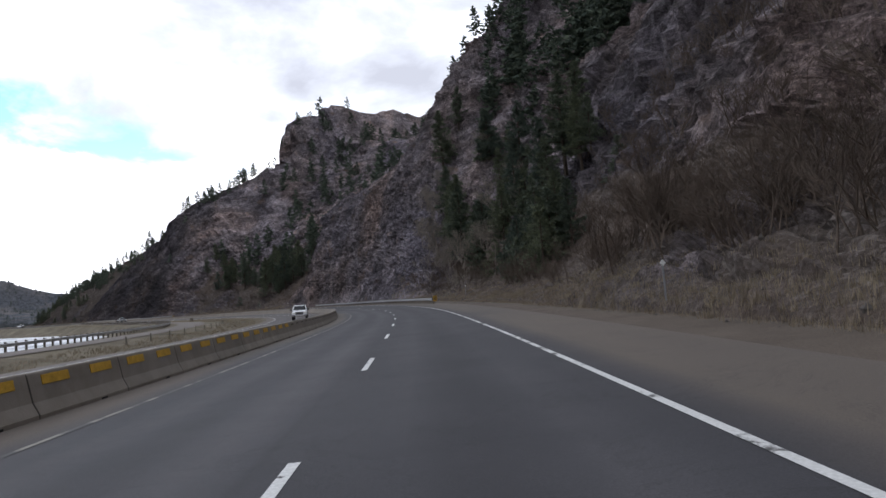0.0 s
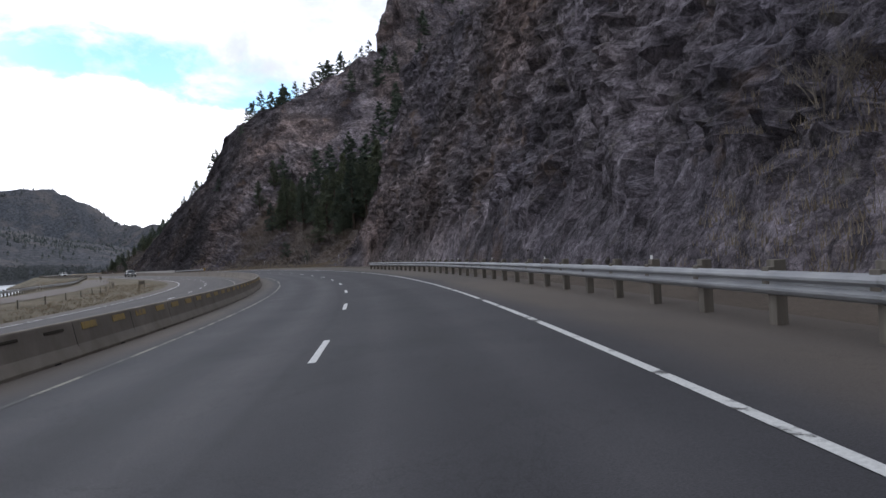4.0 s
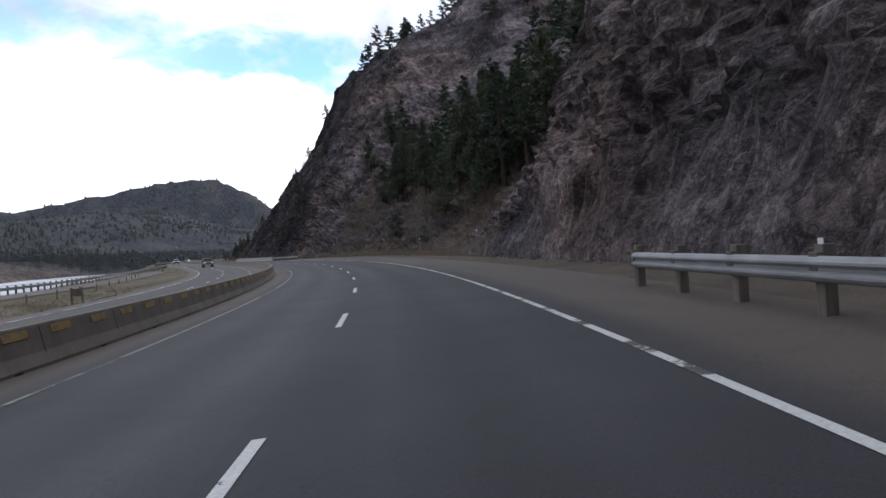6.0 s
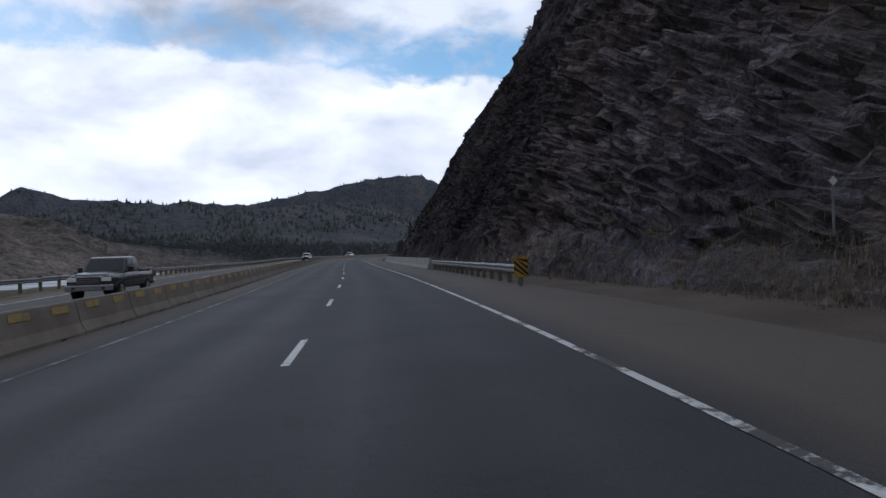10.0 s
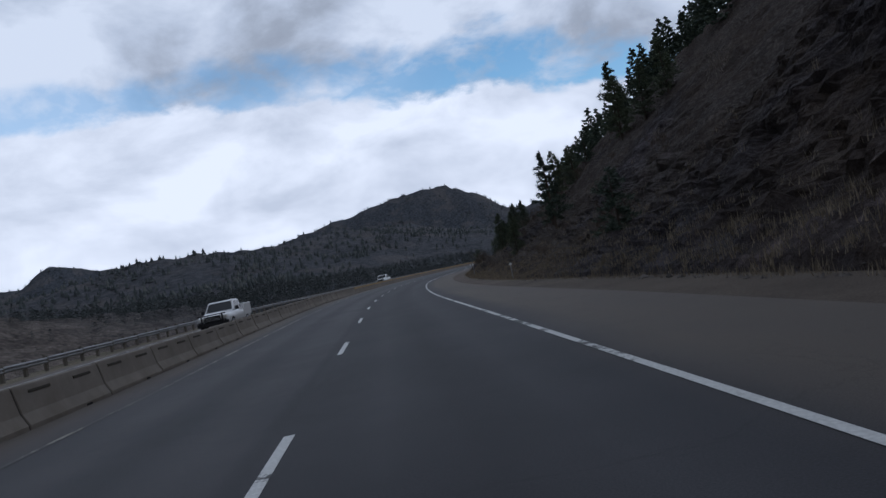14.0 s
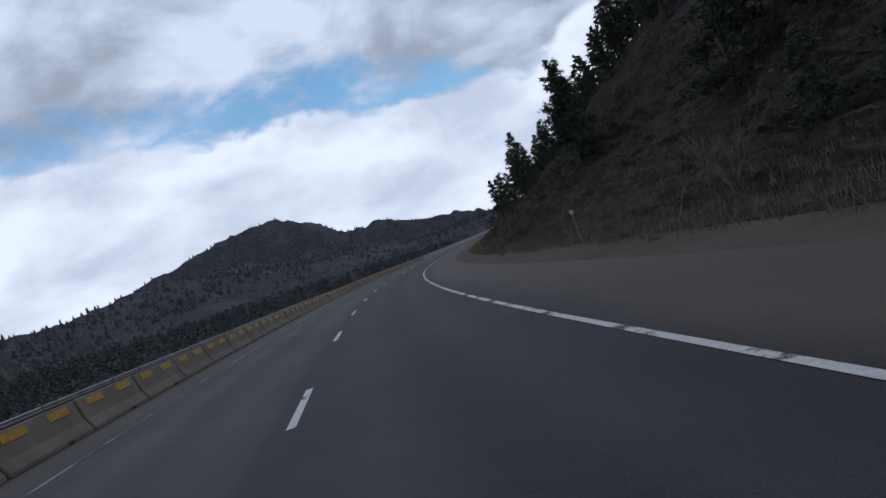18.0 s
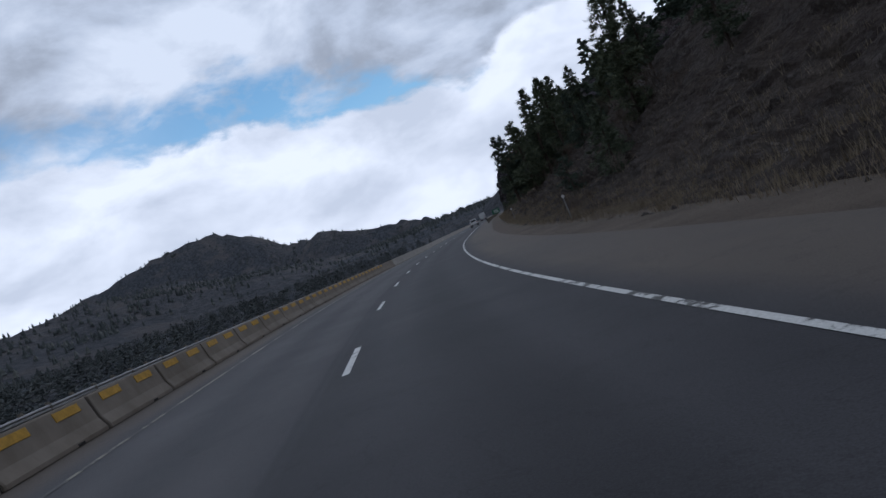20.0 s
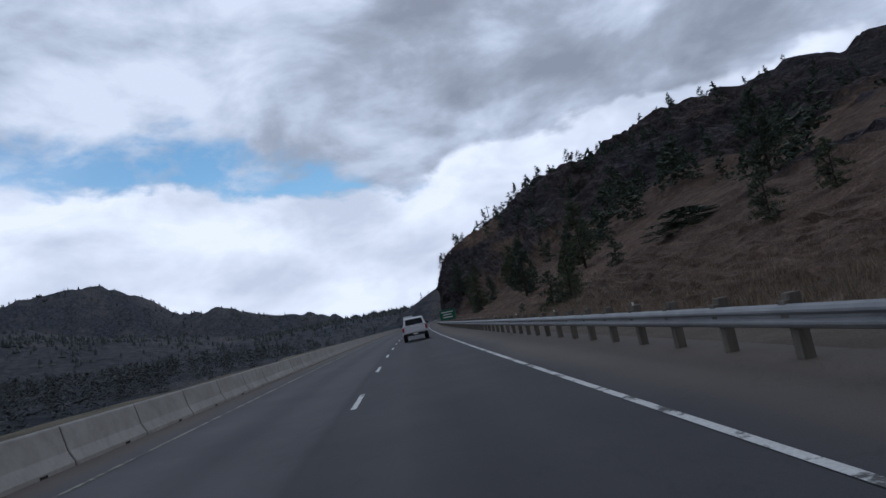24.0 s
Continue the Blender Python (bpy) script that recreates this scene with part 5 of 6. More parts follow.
def far_woods(near_n, far_n):
    """Pines scattered over the near hillsides, small ragged crowns on the far ones."""
    X, Y, Z, W, road_off, dense = FAR
    g = np.random.default_rng(3)
    v, f, count = [], [], 0
    made = [0, 0]
    brush = [brush_crown(g, 6.0, m % 2 == 0) for m in range(6)]
    for _ in range(400000):
        if made[0] >= near_n and made[1] >= far_n:
            break
        i, j = int(g.integers(0, X.shape[0] - 1)), int(g.integers(0, X.shape[1] - 1))
        if min(Z[i, j], Z[i + 1, j]) < (1.5 if dense[i, j] < 0.5 else -3.4):
            continue
        far = 0 if road_off[i, j] < 330 else 1
        az = math.degrees(math.atan2(-(X[i, j] - FAR_O[0]), Y[i, j] - FAR_O[1]))
        if made[far] >= (near_n, far_n)[far] or not 20 < az < 118:
            continue
        clump = vnoise(np.array([[X[i, j] * 0.014, Y[i, j] * 0.014, 0.5]]), 4)[0]
        chance = 0.8 * max(0.0, 0.14 + 0.75 * clump) + 0.6 * dense[i, j] if not far else (0.06 + 1.1 * max(0.0, W[i, j]) ** 1.5) * max(0.05, 0.45 + 1.1 * clump) * min(1.0, max(0.12, (Z[i, j] - 6) / 30))
        if g.random() > chance:
            continue
        a, b = g.random(2)
        p = np.array([(q[i, j] * (1 - a) + q[i + 1, j] * a) * (1 - b) + (q[i, j + 1] * (1 - a) + q[i + 1, j + 1] * a) * b for q in (X, Y, Z)])
        made[far] += 1
        turn = g.uniform(0, 6.283)
        if not far:
            pv, pf = brush[int(g.integers(0, 6))]
            size = g.uniform(0.3, 1.0) * (1 + 0.3 * dense[i, j])
            rot = np.array([[math.cos(turn), -math.sin(turn), 0], [math.sin(turn), math.cos(turn), 0], [0, 0, 1]])
            v.append(pv @ rot.T * (size * 1.35, size * 1.35, size) + p - (0, 0, 0.6))
            f += (pf + count).tolist()
            count += len(pv)
            continue
        h = g.uniform(4, 10) * (1 if road_off[i, j] < 1200 else 1.5)
        r = h * g.uniform(0.26, 0.46)
        for lo, hi, wide in ((0.08, 0.6, 1.0), (0.4, 1.0, 0.7)):
            q = turn + np.arange(5) * 1.2566
            rr = r * wide * g.uniform(0.65, 1.2, 5)
            ring = np.stack([np.cos(q) * rr, np.sin(q) * rr, h * lo * g.uniform(0.8, 1.2, 5)], -1)
            v.append(np.vstack([ring, (0, 0, h * hi)]) + p)
            f += [[count + m, count + (m + 1) % 5, count + 5] for m in range(5)]
            count += 6
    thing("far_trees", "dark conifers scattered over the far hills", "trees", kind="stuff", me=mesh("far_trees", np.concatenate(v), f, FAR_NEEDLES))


far_woods(2400, 18000)

# ---- guardrails ----
def beam_data(length):
    """A W-shaped steel rail panel with its thickness."""
    prof = [(0.0, 0.155), (0.05, 0.13), (0.08, 0.09), (0.08, 0.06), (0.01, 0.015), (0.01, -0.015), (0.08, -0.06), (0.08, -0.09), (0.05, -0.13), (0.0, -0.155)]
    v, f, n = [], [], len(prof)
    for y in (-length / 2, length / 2):
        v += [(-x, y, z) for x, z in prof] + [(-x + 0.012, y, z) for x, z in prof]
    for j in range(n - 1):
        f += [[j, j + 1, 2 * n + j + 1, 2 * n + j], [n + j, 3 * n + j, 3 * n + j + 1, n + j + 1]]
    f += [[0, 2 * n, 3 * n, n], [n - 1, 2 * n - 1, 4 * n - 1, 3 * n - 1]]
    me = mesh("rail_panel", v, f, GALVANISED, False)
    return me


PANEL = beam_data(3.86)
POST = bar_data("post", 0.06, 0.22, -0.09, 0.09, -0.3, 0.85, TIMBER, 0.012)
STEEL_POST = bar_data("post", 0.06, 0.17, -0.05, 0.05, -0.3, 0.72, GALVANISED, 0.006)
BLOCK = bar_data("spacer_block", -0.02, 0.07, -0.08, 0.08, 0.42, 0.76, TIMBER, 0.01)
WHITE = material("white_reflector_paint", flat_paint((0.72, 0.72, 0.7), 0.8), 0.5)
BLACK = material("black_sheet_paint", flat_paint((0.02, 0.02, 0.022)), 0.6)
REFL = bar_data("reflector", 0.09, 0.1, -0.05, 0.05, 0.74, 0.92, WHITE, 0.003)


def guardrail(s0, s1, offset, flip, label, timber=True, step=1.905, reflect=4):
    rail = thing("guardrail", label, "guardrail")
    turn = 180 if flip else 0
    n = int((s1 - s0) / 3.81)
    for i in range(n):
        s = s0 + 3.81 * (i + 0.5)
        part("rail_panel", PANEL, None, rail, "", post_pose(s, offset(s), 0.56, turn + math.degrees(math.atan2(offset(s - 1) - offset(s + 1), 2.0))))
    m = int(n * 3.81 / step)
    for i in range(m + 1):
        s = s0 + 0.1 + step * i
        at_post = post_pose(s, offset(s), 0, turn)
        part("post", POST if timber else STEEL_POST, None, rail, "", at_post)
        if timber:
            part("spacer_block", BLOCK, None, rail, "", at_post)
        if reflect and i % reflect == 1:
            part("reflector", REFL, None, rail, "white reflector tab" if i < reflect else "", at_post)
    return rail


def marker_panel(s, d):
    """Yellow and black striped end marker at a rail's start."""
    m = thing("object_marker", "yellow and black striped marker at the guardrail's end", "road sign", post_pose(s, d), "rail end markers")
    part("post", bar_data("post", -0.04, 0.04, 0.03, 0.1, -0.2, 0.9, TIMBER), None, m)
    part("panel", bar_data("panel", -0.24, 0.24, -0.012, 0.02, 0.3, 0.98, YELLOW), None, m, "yellow panel")
    for i in range(-1, 3):
        bm = bmesh.new()
        z = 0.56 + i * 0.22
        pts = [(x, min(0.975, max(0.305, zz))) for x, zz in ((-0.235, z + 0.22), (0.235, z - 0.22), (0.235, z - 0.11), (-0.235, z + 0.33))]
        vs = [bm.verts.new((x, -0.02, zz)) for x, zz in pts] + [bm.verts.new((x, -0.013, zz)) for x, zz in pts]
        bm.faces.new(vs[:4])
        bm.faces.new(vs[4:][::-1])
        for a in range(4):
            bm.faces.new((vs[a], vs[(a + 1) % 4], vs[(a + 1) % 4 + 4], vs[a + 4]))
        bmesh.ops.recalc_face_normals(bm, faces=bm.faces)
        part("stripe", bm, BLACK, m, "black diagonal stripe")
    return m


guardrail(80, 189, lambda s: 4.75 + 0.0 * s, False, "galvanised steel guardrail on timber posts below the rock wall")
guardrail(312, 343, lambda s: float(np.interp(s, [312, 343], [5.1, 5.9])), False, "galvanised steel guardrail joined to a concrete barrier")
guardrail(699, 860, lambda s: 4.75 + 0.0 * s, False, "galvanised steel guardrail on timber posts along the grass slope")
LEFT_RAIL = lambda s: float(np.interp(s, [-60, 230, 300, 345, 960], [-34.5, -34.5, -27, -18.6, -17.6]))
for a, b in ((-50, 232), (232, 514), (514, 708)):
    guardrail(a, b, LEFT_RAIL, True, "long weathered steel guardrail above the river bank", True, 1.905, 0)
for s in (79.3, 311.0):
    marker_panel(s, 5.0)

# white concrete barrier at the cliff
PALE_CONCRETE = material("pale_concrete", lambda k: (k.color(k.mix(1.0, k.ramp(k.noise(1.2, 6, 0.65), (0.3, (0.3, 0.288, 0.268)), (0.7, (0.41, 0.395, 0.37))),
                                                            k.ramp(k.noise(1.4, 5, 0.65, 0, (1, 1, 0.5)), (0.34, 0.72), (0.5, 1.0)), "MULTIPLY")), k.bump(k.noise(20, 4), 0.25, 0.02)), 0.9)
side = thing("concrete_barrier", "pale concrete barrier segments at the cliff's foot", "barrier")
TALL = jersey("segment", SEG, 0.92)
TALL.materials.clear()
TALL.materials.append(PALE_CONCRETE)
for n in range(17):
    part("segment", TALL, None, side, "", post_pose(343.5 + SEG * (n + 0.5), 5.85))
    part("joint", JOINT, None, side, "", post_pose(343.5 + SEG * (n + 1), 5.85))
bm = bmesh.new()
boxes(bm, -0.28, 0.28, -1.6, 1.6, 0, 0.8, 0.03)
for v in bm.verts:
    if v.co.y > 0 and v.co.z > 0.4:
        v.co.z = 0.28
part("end_ramp", bm, PALE_CONCRETE, side, "sloped barrier end", post_pose(343.5 + SEG * 17 + 1.65, 5.85))

# ---- slip road beside the river ----
ramp_s = np.arange(-60, 318, 3.0)
_off = np.interp(ramp_s, [-60, 230, 300, 318], [-30.5, -30.5, -24.0, -20.5])
_w = np.array([-2.6, -1.3, 0.0, 1.3, 2.6])
_v = at(np.repeat(ramp_s, 5), np.repeat(_off, 5) + np.tile(_w, len(ramp_s)), 0.05).reshape(-1, 3)
thing("road", "narrow grey slip road beside the river", "road", kind="structure",
      me=mesh("slip_road", _v, grid_faces(len(ramp_s), 5)[:, ::-1], ASPHALT, True, {"wear": np.full(len(_v), 0.8), "dust": np.full(len(_v), 0.75)}))

# ---- delineators, cross, signs ----
def delineator(s, d):
    m = thing("delineator_post", "thin steel delineator post with a white reflector", "road marker", post_pose(s, d, hill_point(s, d).z - float(road_z(s, d))), "delineators")
    part("post", bar_data("post", -0.03, 0.03, -0.012, 0.012, -0.4, 1.25, GALVANISED, 0.004), None, m)
    bm = bmesh.new()
    boxes(bm, -0.075, 0.075, -0.006, 0.006, -0.075, 0.075, 0.003)
    part("reflector", bm, WHITE, m, "white diamond reflector", Matrix.Translation((0, -0.022, 1.22)) @ Matrix.Rotation(radians(45), 4, "Y"))


for s, d in ((20.8, 7.9), (78, 8.6), (219, 7.9), (245, 9.0), (274, 8.8), (303, 10.2), (446, 7.6), (480.5, 8.0), (511.4, 7.8), (545, 7.9), (580, 7.9), (612, 7.9), (645, 7.9)):
    delineator(s, d)
p = hill_point(98, 12.6)
cross = thing("roadside_cross", "small white roadside memorial cross on the slope", "cross", pose(p.x, p.y, p.z, 0, 0, 20))
part("upright", bar_data("upright", -0.03, 0.03, -0.02, 0.02, -0.4, 0.62, WHITE), None, cross)
part("crossbar", bar_data("crossbar", -0.18, 0.18, -0.022, 0.018, 0.38, 0.44, WHITE), None, cross)

GREEN = material("green_sign_sheet", flat_paint((0.012, 0.12, 0.07), 0.85), 0.5)
sign = thing("road_sign", "green guide sign with white lines on two posts", "road sign", post_pose(806, 5.9))
part("panel", bar_data("panel", -1.3, 1.3, -0.02, 0.02, 0.8, 2.5, GREEN), None, sign, "green sign panel")
for x in (-0.85, 0.85):
    part("post", bar_data("post", x - 0.06, x + 0.06, 0.022, 0.14, -0.4, 2.4, TIMBER), None, sign)
for z, w in ((2.1, 0.95), (1.7, 0.7), (1.25, 0.85)):
    part("text_bar", bar_data("text_bar", -w, w, -0.028, -0.021, z - 0.08, z + 0.08, WHITE, 0.002), None, sign, "white line of lettering")

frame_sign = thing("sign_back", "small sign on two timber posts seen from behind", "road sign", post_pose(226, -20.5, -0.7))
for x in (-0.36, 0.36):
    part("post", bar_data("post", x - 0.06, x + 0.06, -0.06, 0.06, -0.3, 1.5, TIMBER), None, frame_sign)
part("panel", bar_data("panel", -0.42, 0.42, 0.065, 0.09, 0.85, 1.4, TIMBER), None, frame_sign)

pole_at = hill_point(944, 32)
pole = thing("utility_pole", "timber utility pole on the ridge", "pole", pose(pole_at.x, pole_at.y, pole_at.z, 0, 0, 30))
part("mast", bar_data("mast", -0.13, 0.13, -0.13, 0.13, -0.5, 9.0, TIMBER, 0.05), None, pole)
part("crossarm", bar_data("crossarm", -1.2, 1.2, -0.28, -0.132, 8.1, 8.3, TIMBER), None, pole)

frame_fence = thing("fence_section", "short weathered timber fence section in the dry grass", "fence", post_pose(312.7, -20.7, -0.1))
for y in (-1.2, 0.0, 1.2):
    part("post", bar_data("post", -0.08, 0.08, y - 0.08, y + 0.08, -0.4, 0.95, TIMBER, 0.015), None, frame_fence)
part("rail", bar_data("rail", 0.082, 0.13, -1.3, 1.3, 0.62, 0.82, TIMBER, 0.01), None, frame_fence)

# fence posts in the grass between the roads
for i in range(34):
    s = 60 + i * 7.0
    fp = thing("fence_post", "thin weathered fence post in the dry grass", "post", post_pose(s, -24.5, -0.5), "fence posts")
    part("stake", bar_data("stake", -0.05, 0.05, -0.05, 0.05, -0.3, 1.0, TIMBER, 0.01), None, fp)

CLOTH = material("yellowed_tarp", flat_paint((0.55, 0.5, 0.36), 0.75), 0.85)
SNOW = material("old_snow", flat_paint((0.5, 0.5, 0.51), 0.7), 0.9)


def lump(name, label, category, s, d, sx, sy, sz, mat, seed):
    bm = bmesh.new()
    bmesh.ops.create_icosphere(bm, subdivisions=3, radius=1.0)
    for v in bm.verts:
        n = noise.noise(v.co * 1.7 + Vector((seed, 0, 0))) + 0.5 * noise.noise(v.co * 4 + Vector((seed, 3, 0)))
        v.co = Vector((v.co.x * sx, v.co.y * sy, v.co.z * sz)) * (1 + 0.45 * n)
    p = hill_point(s, d)
    thing(name, label, category, pose(p.x, p.y, p.z + 0.1, 0, 0, seed * 50), me=data_of(name, bm, mat))


lump("tarp", "crumpled yellowed tarp lying in the grass", "tarp", 664, 9.1, 0.32, 0.26, 0.2, CLOTH, 1)
for i in range(84):
    u = i / 83
    s, d = 692 + 6 * u + rng.uniform(-0.8, 0.8), 14 + 15 * u + rng.uniform(-0.8, 0.8)
    lump("snow_patch", "small patch of old snow on the slope", "snow", s, d, rng.uniform(0.05, 0.2), rng.uniform(0.03, 0.1), 0.03, SNOW, i + 2)

# ---- vehicles ----
CAR_WHITE = material("white_car_paint", flat_paint((0.7, 0.71, 0.72), 0.92), 0.25, 0, 0.5)
CAR_DARK = material("dark_car_paint", flat_paint((0.035, 0.038, 0.045), 0.85), 0.25, 0, 0.5)
GLASS = material("tinted_glass", flat_paint((0.012, 0.014, 0.016), 0.9), 0.08, 0, 0.3)
TYRE = material("tyre_rubber", flat_paint((0.018, 0.018, 0.018)), 0.9)
CHROME = material("chrome", flat_paint((0.5, 0.5, 0.51), 0.85), 0.2, 0.9)
TAIL = material("red_lamp_plastic", flat_paint((0.3, 0.012, 0.01), 0.8), 0.3)
LAMP = material("clear_lamp_glass", flat_paint((0.75, 0.74, 0.7), 0.9), 0.15)


def loft(rows, mat, crown=0.0):
    """A rounded car body through rows of (y, half width, low, shoulder, top)."""
    v, f = [], []
    for y, w, lo, sh, top in rows:
        mid = (lo + sh) / 2
        half = [(w - 0.1, lo), (w - 0.01, lo + 0.1), (w, mid), (w - 0.015, sh - 0.07), (w - 0.07, sh), (w * 0.72, top - 0.02), (w * 0.36, top)]
        v += [(x, y, z) for x, z in half] + [(-x, y, z) for x, z in half[::-1]]
    n = 14
    for i in range(len(rows) - 1):
        f += [[i * n + j, i * n + (j + 1) % n, (i + 1) * n + (j + 1) % n, (i + 1) * n + j] for j in range(n)]
    f += [list(range(n))[::-1], list(range((len(rows) - 1) * n, len(rows) * n))]
    me = mesh("body", v, [q[::-1] for q in f], mat, True)
    bm = bmesh.new()
    bm.from_mesh(me)
    bmesh.ops.recalc_face_normals(bm, faces=bm.faces)
    bm.to_mesh(me)
    bm.free()
    return me


def prism(prof, x0, x1, bevel=0.04, taper=None):
    """A side outline (y, z) carried across from x0 to x1; taper narrows what lies over a height."""
    bm = bmesh.new()
    a = [bm.verts.new((x0, y, z)) for y, z in prof]
    b = [bm.verts.new((x1, y, z)) for y, z in prof]
    n = len(prof)
    bm.faces.new(a)
    bm.faces.new(b[::-1])
    for i in range(n):
        bm.faces.new((a[(i + 1) % n], a[i], b[i], b[(i + 1) % n]))
    bmesh.ops.recalc_face_normals(bm, faces=bm.faces)
    if taper:
        z0, k = taper
        for v in bm.verts:
            v.co.x *= 1 - k * max(0, v.co.z - z0)
    if bevel:
        bmesh.ops.bevel(bm, geom=list(bm.edges), offset=bevel, segments=2, profile=0.6, affect="EDGES", clamp_overlap=True)
    return bm


def quad(pts):
    """A thin plate with a little depth through four corners."""
    bm = bmesh.new()
    p = [Vector(q) for q in pts]
    n = (p[1] - p[0]).cross(p[2] - p[0]).normalized() * 0.006
    vs = [bm.verts.new(q + n) for q in p] + [bm.verts.new(q - n) for q in p]
    bm.faces.new(vs[:4])
    bm.faces.new(vs[4:][::-1])
    for i in range(4):
        bm.faces.new((vs[i], vs[i + 4], vs[(i + 1) % 4 + 4], vs[(i + 1) % 4]))
    bmesh.ops.recalc_face_normals(bm, faces=bm.faces)
    return bm


def wheel(car, x, y, r=0.4):
    side = 1 if x > 0 else -1
    bm = bmesh.new()
    tube(bm, (x - 0.13, y, r), (x + 0.13, y, r), r, r, 22)
    w = part("wheel", bm, TYRE, car)
    bm = bmesh.new()
    tube(bm, (x + side * 0.12, y, r), (x + side * 0.145, y, r), r * 0.62, r * 0.55, 16)
    part("rim", bm, CHROME, w, "bright metal rim")
    bm = bmesh.new()
    tube(bm, (x - 0.1 * side, y, r + 0.04), (x + side * 0.085, y, r + 0.04), r * 1.22, r * 1.22, 22)
    part("wheel_arch", bm, BLACK, car, "dark wheel arch")


def pickup(name, label, s, d, turn, paint, bed="open", bars=False, group=""):
    car = thing(name, label, "pickup truck" if bed != "van" else "car", post_pose(s, d, 0, turn), group)
    part("body", loft([(-2.9, 0.88, 0.6, 1.1, 1.14), (-2.86, 0.95, 0.52, 1.16, 1.19), (-2.7, 0.98, 0.48, 1.18, 1.2), (-0.9, 0.985, 0.46, 1.18, 1.2), (0.9, 0.985, 0.46, 1.15, 1.2), (1.25, 0.98, 0.46, 1.12, 1.22),
                       (2.2, 0.975, 0.46, 1.06, 1.17), (2.6, 0.96, 0.47, 1.02, 1.12), (2.78, 0.93, 0.5, 0.97, 1.05), (2.86, 0.87, 0.56, 0.88, 0.96)], paint), None, car)
    part("hood", prism([(1.3, 1.18), (1.3, 1.235), (2.3, 1.19), (2.66, 1.12), (2.66, 1.08)], -0.62, 0.62, 0.012), paint, car)
    back = -0.85 if bed != "van" else -2.75
    cab = [(back, 1.17), (back + 0.12, 1.82), (back + 0.4, 1.88), (0.45, 1.86), (0.62, 1.82), (1.25, 1.17)]
    part("cab", prism(cab, -0.93, 0.93, 0.07, (1.17, 0.24)), paint, car)

    def edge(z):
        return 0.93 * (1 - 0.24 * (z - 1.17)) + 0.004

    part("windscreen", quad([(-edge(1.24) + 0.1, 1.2, 1.245), (edge(1.24) - 0.1, 1.2, 1.245), (edge(1.76) - 0.1, 0.69, 1.775), (-edge(1.76) + 0.1, 0.69, 1.775)]), GLASS, car, "dark windscreen")
    part("rear_window", quad([(-0.72, back + 0.012, 1.28), (0.72, back + 0.012, 1.28), (0.66, back + 0.098, 1.74), (-0.66, back + 0.098, 1.74)]), GLASS, car, "dark rear window")
    for side in (-1, 1):
        for y0, y1, y2, y3 in ((back + 0.14, 0.02, 0.02, back + 0.22), (0.1, 1.0, 0.52, 0.1)):
            part("side_window", quad([(side * edge(1.26), y0, 1.26), (side * edge(1.26), y1, 1.26), (side * edge(1.74), y2, 1.74), (side * edge(1.74), y3, 1.74)]), GLASS, car)
        part("door_line", bar_data("door_line", side * 0.966, side * 0.976, 0.05, 0.065, 0.6, 1.18, BLACK, 0), None, car)
        part("headlight", bar_data("headlight", side * 0.68 - 0.2, side * 0.68 + 0.2, 2.8, 2.9, 0.82, 0.98, LAMP, 0.02), None, car, "clear headlight")
        part("tail_light", bar_data("tail_light", side * 0.9 - 0.07, side * 0.9 + 0.07, -2.92, -2.84, 0.82, 1.16, TAIL, 0.012), None, car, "red tail light")
        part("mirror", bar_data("mirror", side * 1.08 - 0.1, side * 1.08 + 0.1, 0.92, 1.02, 1.18, 1.4, BLACK, 0.02), None, car, "black door mirror")
    for y in (-1.78, 1.85):
        for x in (-0.86, 0.86):
            wheel(car, x, y)
    part("rear_bumper", bar_data("rear_bumper", -0.95, 0.95, -3.02, -2.84, 0.46, 0.66, CHROME if paint is not CAR_WHITE else BLACK, 0.03), None, car)
    part("front_bumper", bar_data("front_bumper", -0.96, 0.96, 2.78, 2.98, 0.42, 0.68, CHROME if not bars else BLACK, 0.04), None, car)
    part("grille", bar_data("grille", -0.5, 0.5, 2.8, 2.91, 0.68, 1.0, BLACK, 0.02), None, car, "black grille")
    for z in (0.76, 0.84, 0.92):
        part("grille_bar", bar_data("grille_bar", -0.46, 0.46, 2.9, 2.922, z - 0.014, z + 0.014, CHROME, 0.004), None, car)
    part("grille_frame", bar_data("grille_frame", -0.53, 0.53, 2.78, 2.915, 0.985, 1.03, CHROME, 0.012), None, car, "chrome grille frame")
    for x in (-0.6, 0.6):
        part("fog_lamp", bar_data("fog_lamp", x - 0.07, x + 0.07, 2.97, 2.99, 0.5, 0.58, BLACK, 0.01), None, car)
    part("number_plate", bar_data("number_plate", -0.17, 0.17, -3.035, -3.018, 0.52, 0.63, LAMP, 0.004), None, car, "pale plate")
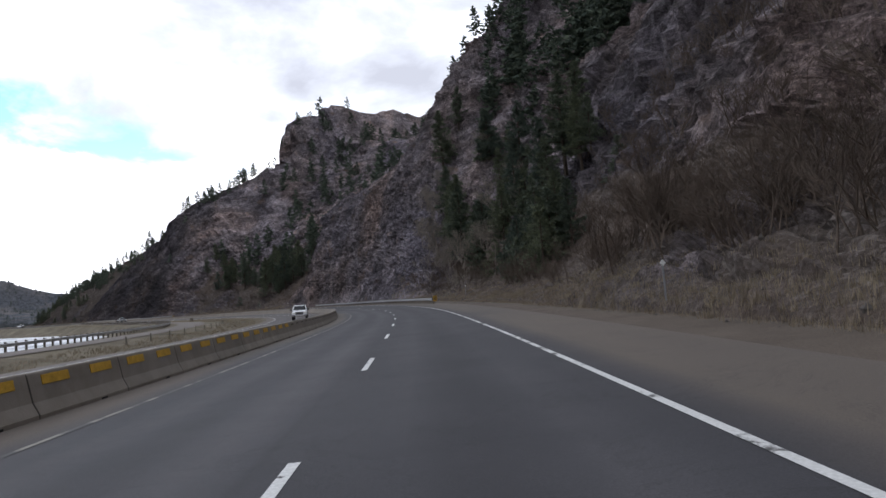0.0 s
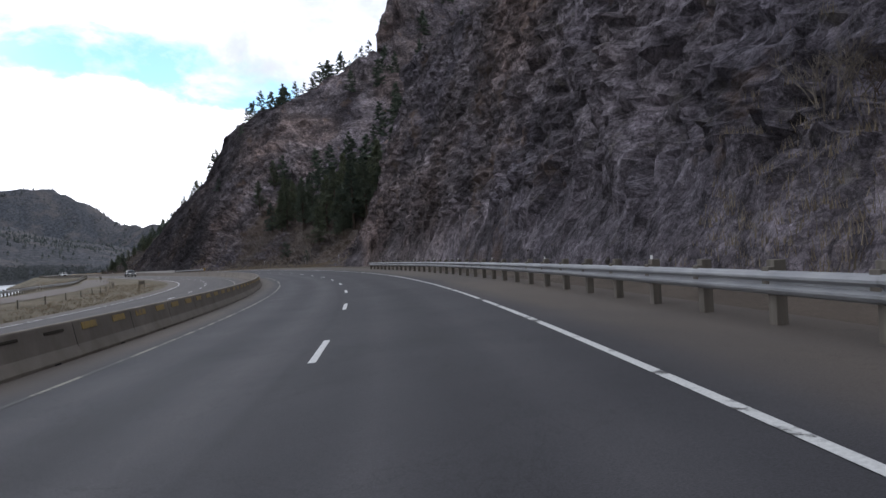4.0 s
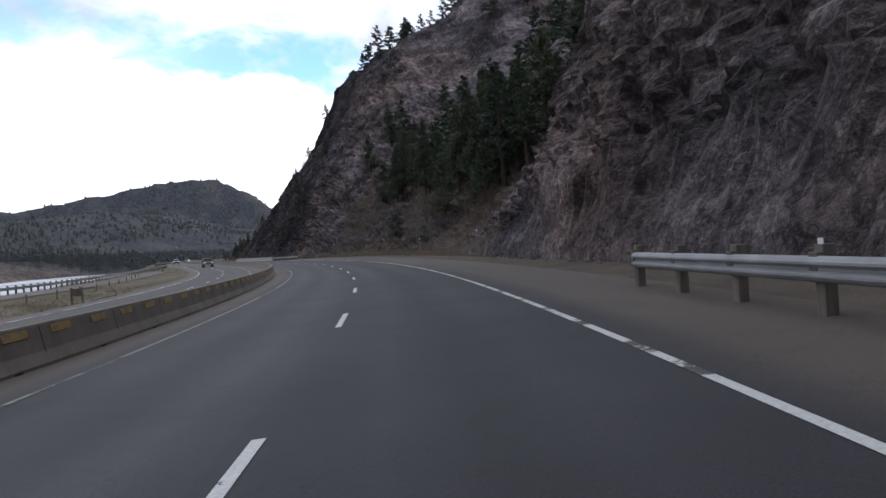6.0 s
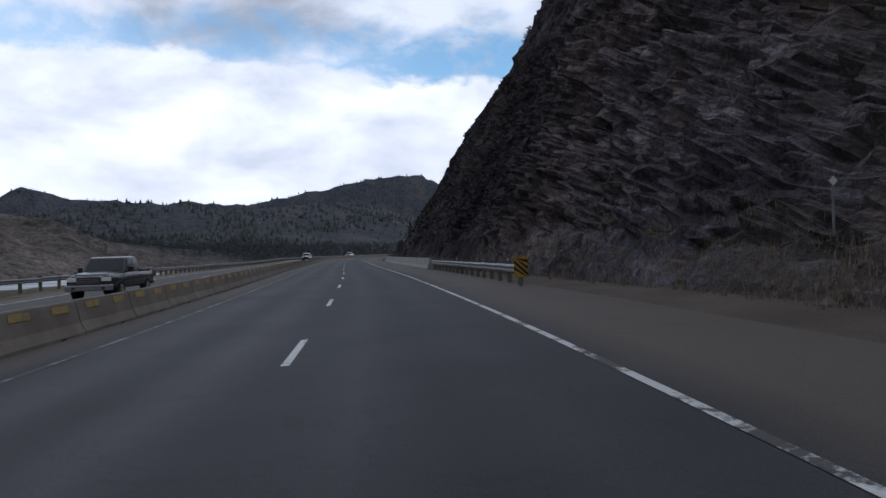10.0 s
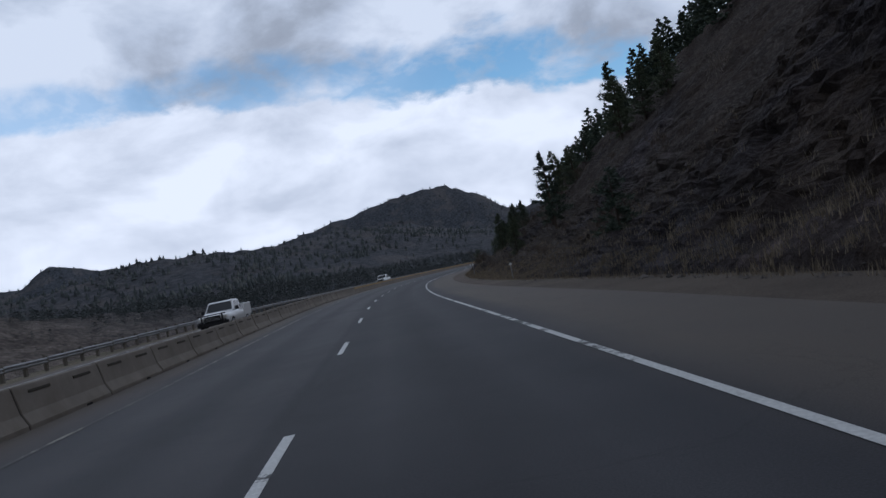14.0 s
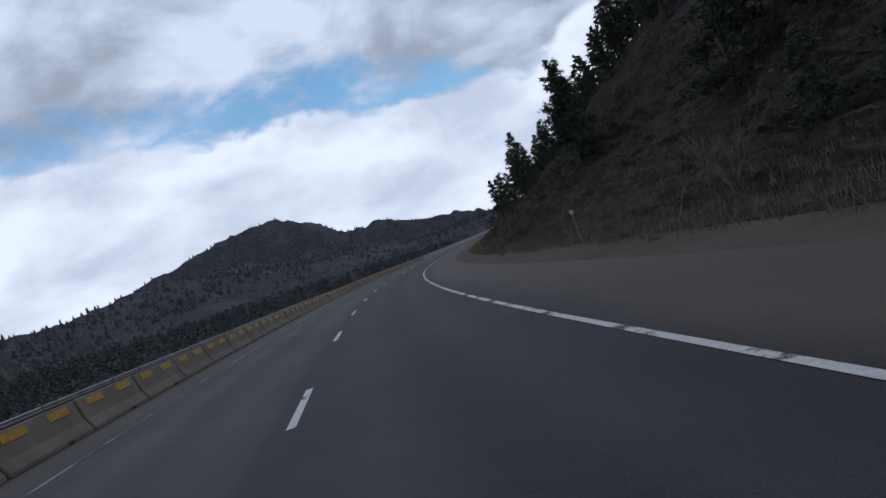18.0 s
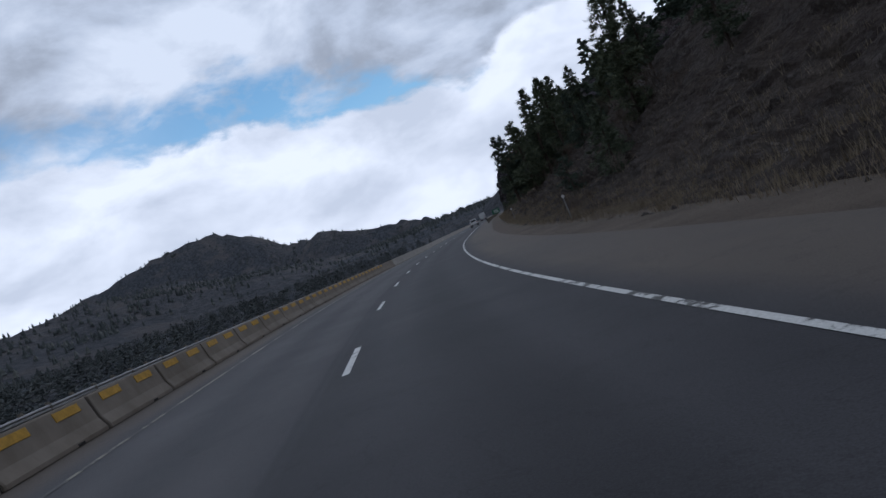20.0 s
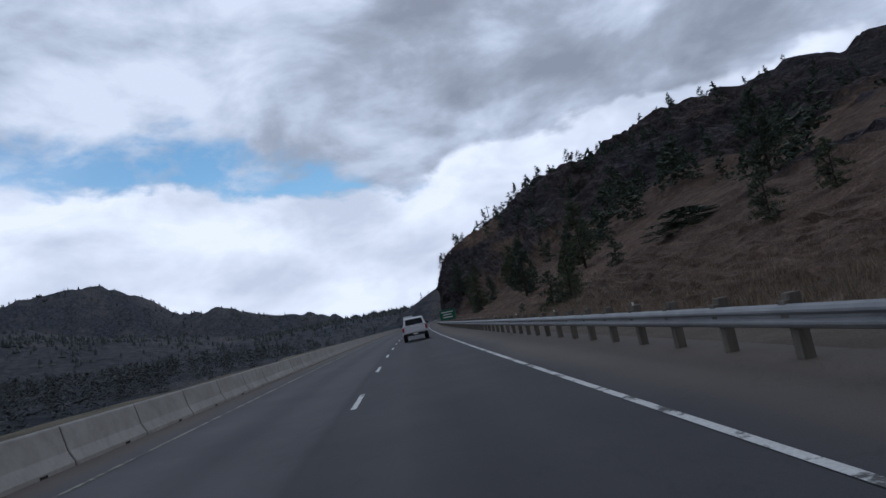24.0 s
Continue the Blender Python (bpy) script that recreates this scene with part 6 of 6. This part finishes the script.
    if bed == "open":
        part("tailgate", bar_data("tailgate", -0.8, 0.8, -2.93, -2.86, 0.72, 1.19, paint, 0.02), None, car)
        part("bed_liner", bar_data("bed_liner", -0.82, 0.82, -2.78, -0.95, 1.18, 1.215, BLACK, 0.01), None, car, "dark bed liner")
        for x in (-0.91, 0.91):
            part("bed_rail", bar_data("bed_rail", x - 0.06, x + 0.06, -2.86, -0.9, 1.19, 1.28, paint, 0.02), None, car)
    if bed == "service":
        for x in (-0.78, 0.78):
            part("tool_box", bar_data("tool_box", x - 0.24, x + 0.24, -2.95, -1.0, 0.7, 1.5, paint, 0.03), None, car, "white side tool box")
    if bars:
        for x in (-0.62, 0.62):
            part("guard_upright", bar_data("guard_upright", x - 0.04, x + 0.04, 2.96, 3.05, 0.5, 1.15, BLACK, 0.01), None, car)
        for z in (0.72, 1.1):
            part("guard_bar", bar_data("guard_bar", -0.85, 0.85, 2.975, 3.035, z - 0.03, z + 0.03, BLACK, 0.01), None, car, "black bull bar")
    return car


pickup("pickup_truck", "white crew-cab pickup driving ahead on the asphalt", 749, 0.4, 0, CAR_WHITE)
pickup("pickup_truck", "white pickup in the opposing lanes beyond the barrier", 90, -11.6, 180, CAR_WHITE)
pickup("pickup_truck", "dark grey pickup with chrome bumper in the opposing lanes", 322, -11.8, 180, CAR_DARK)
pickup("pickup_truck", "white service pickup with side tool boxes", 449, -11.0, 180, CAR_WHITE, "service", True)
pickup("pickup_truck", "white pickup with a black bull bar", 535, -11.3, 180, CAR_WHITE, "open", True)


def box_truck(s, d):
    t = thing("box_truck", "white box truck far ahead on the road", "truck", post_pose(s, d))
    part("cargo_box", bar_data("cargo_box", -1.2, 1.2, -4.2, 2.0, 0.9, 3.5, CAR_WHITE, 0.04), None, t)
    part("cab", prism([(2.1, 0.6), (2.1, 2.5), (3.2, 2.45), (3.9, 1.5), (4.0, 0.6)], -1.1, 1.1, 0.06), CAR_WHITE, t)
    part("rear_door", bar_data("rear_door", -1.1, 1.1, -4.23, -4.205, 1.0, 3.4, CAR_WHITE, 0.004), None, t)
    for x in (-0.95, 0.95):
        part("tail_light", bar_data("tail_light", x - 0.12, x + 0.12, -4.26, -4.2, 0.75, 0.88, TAIL, 0.01), None, t, "red tail light")
        for y in (-2.6, 2.9):
            wheel(t, x, y, 0.48)


box_truck(880, -2.9)
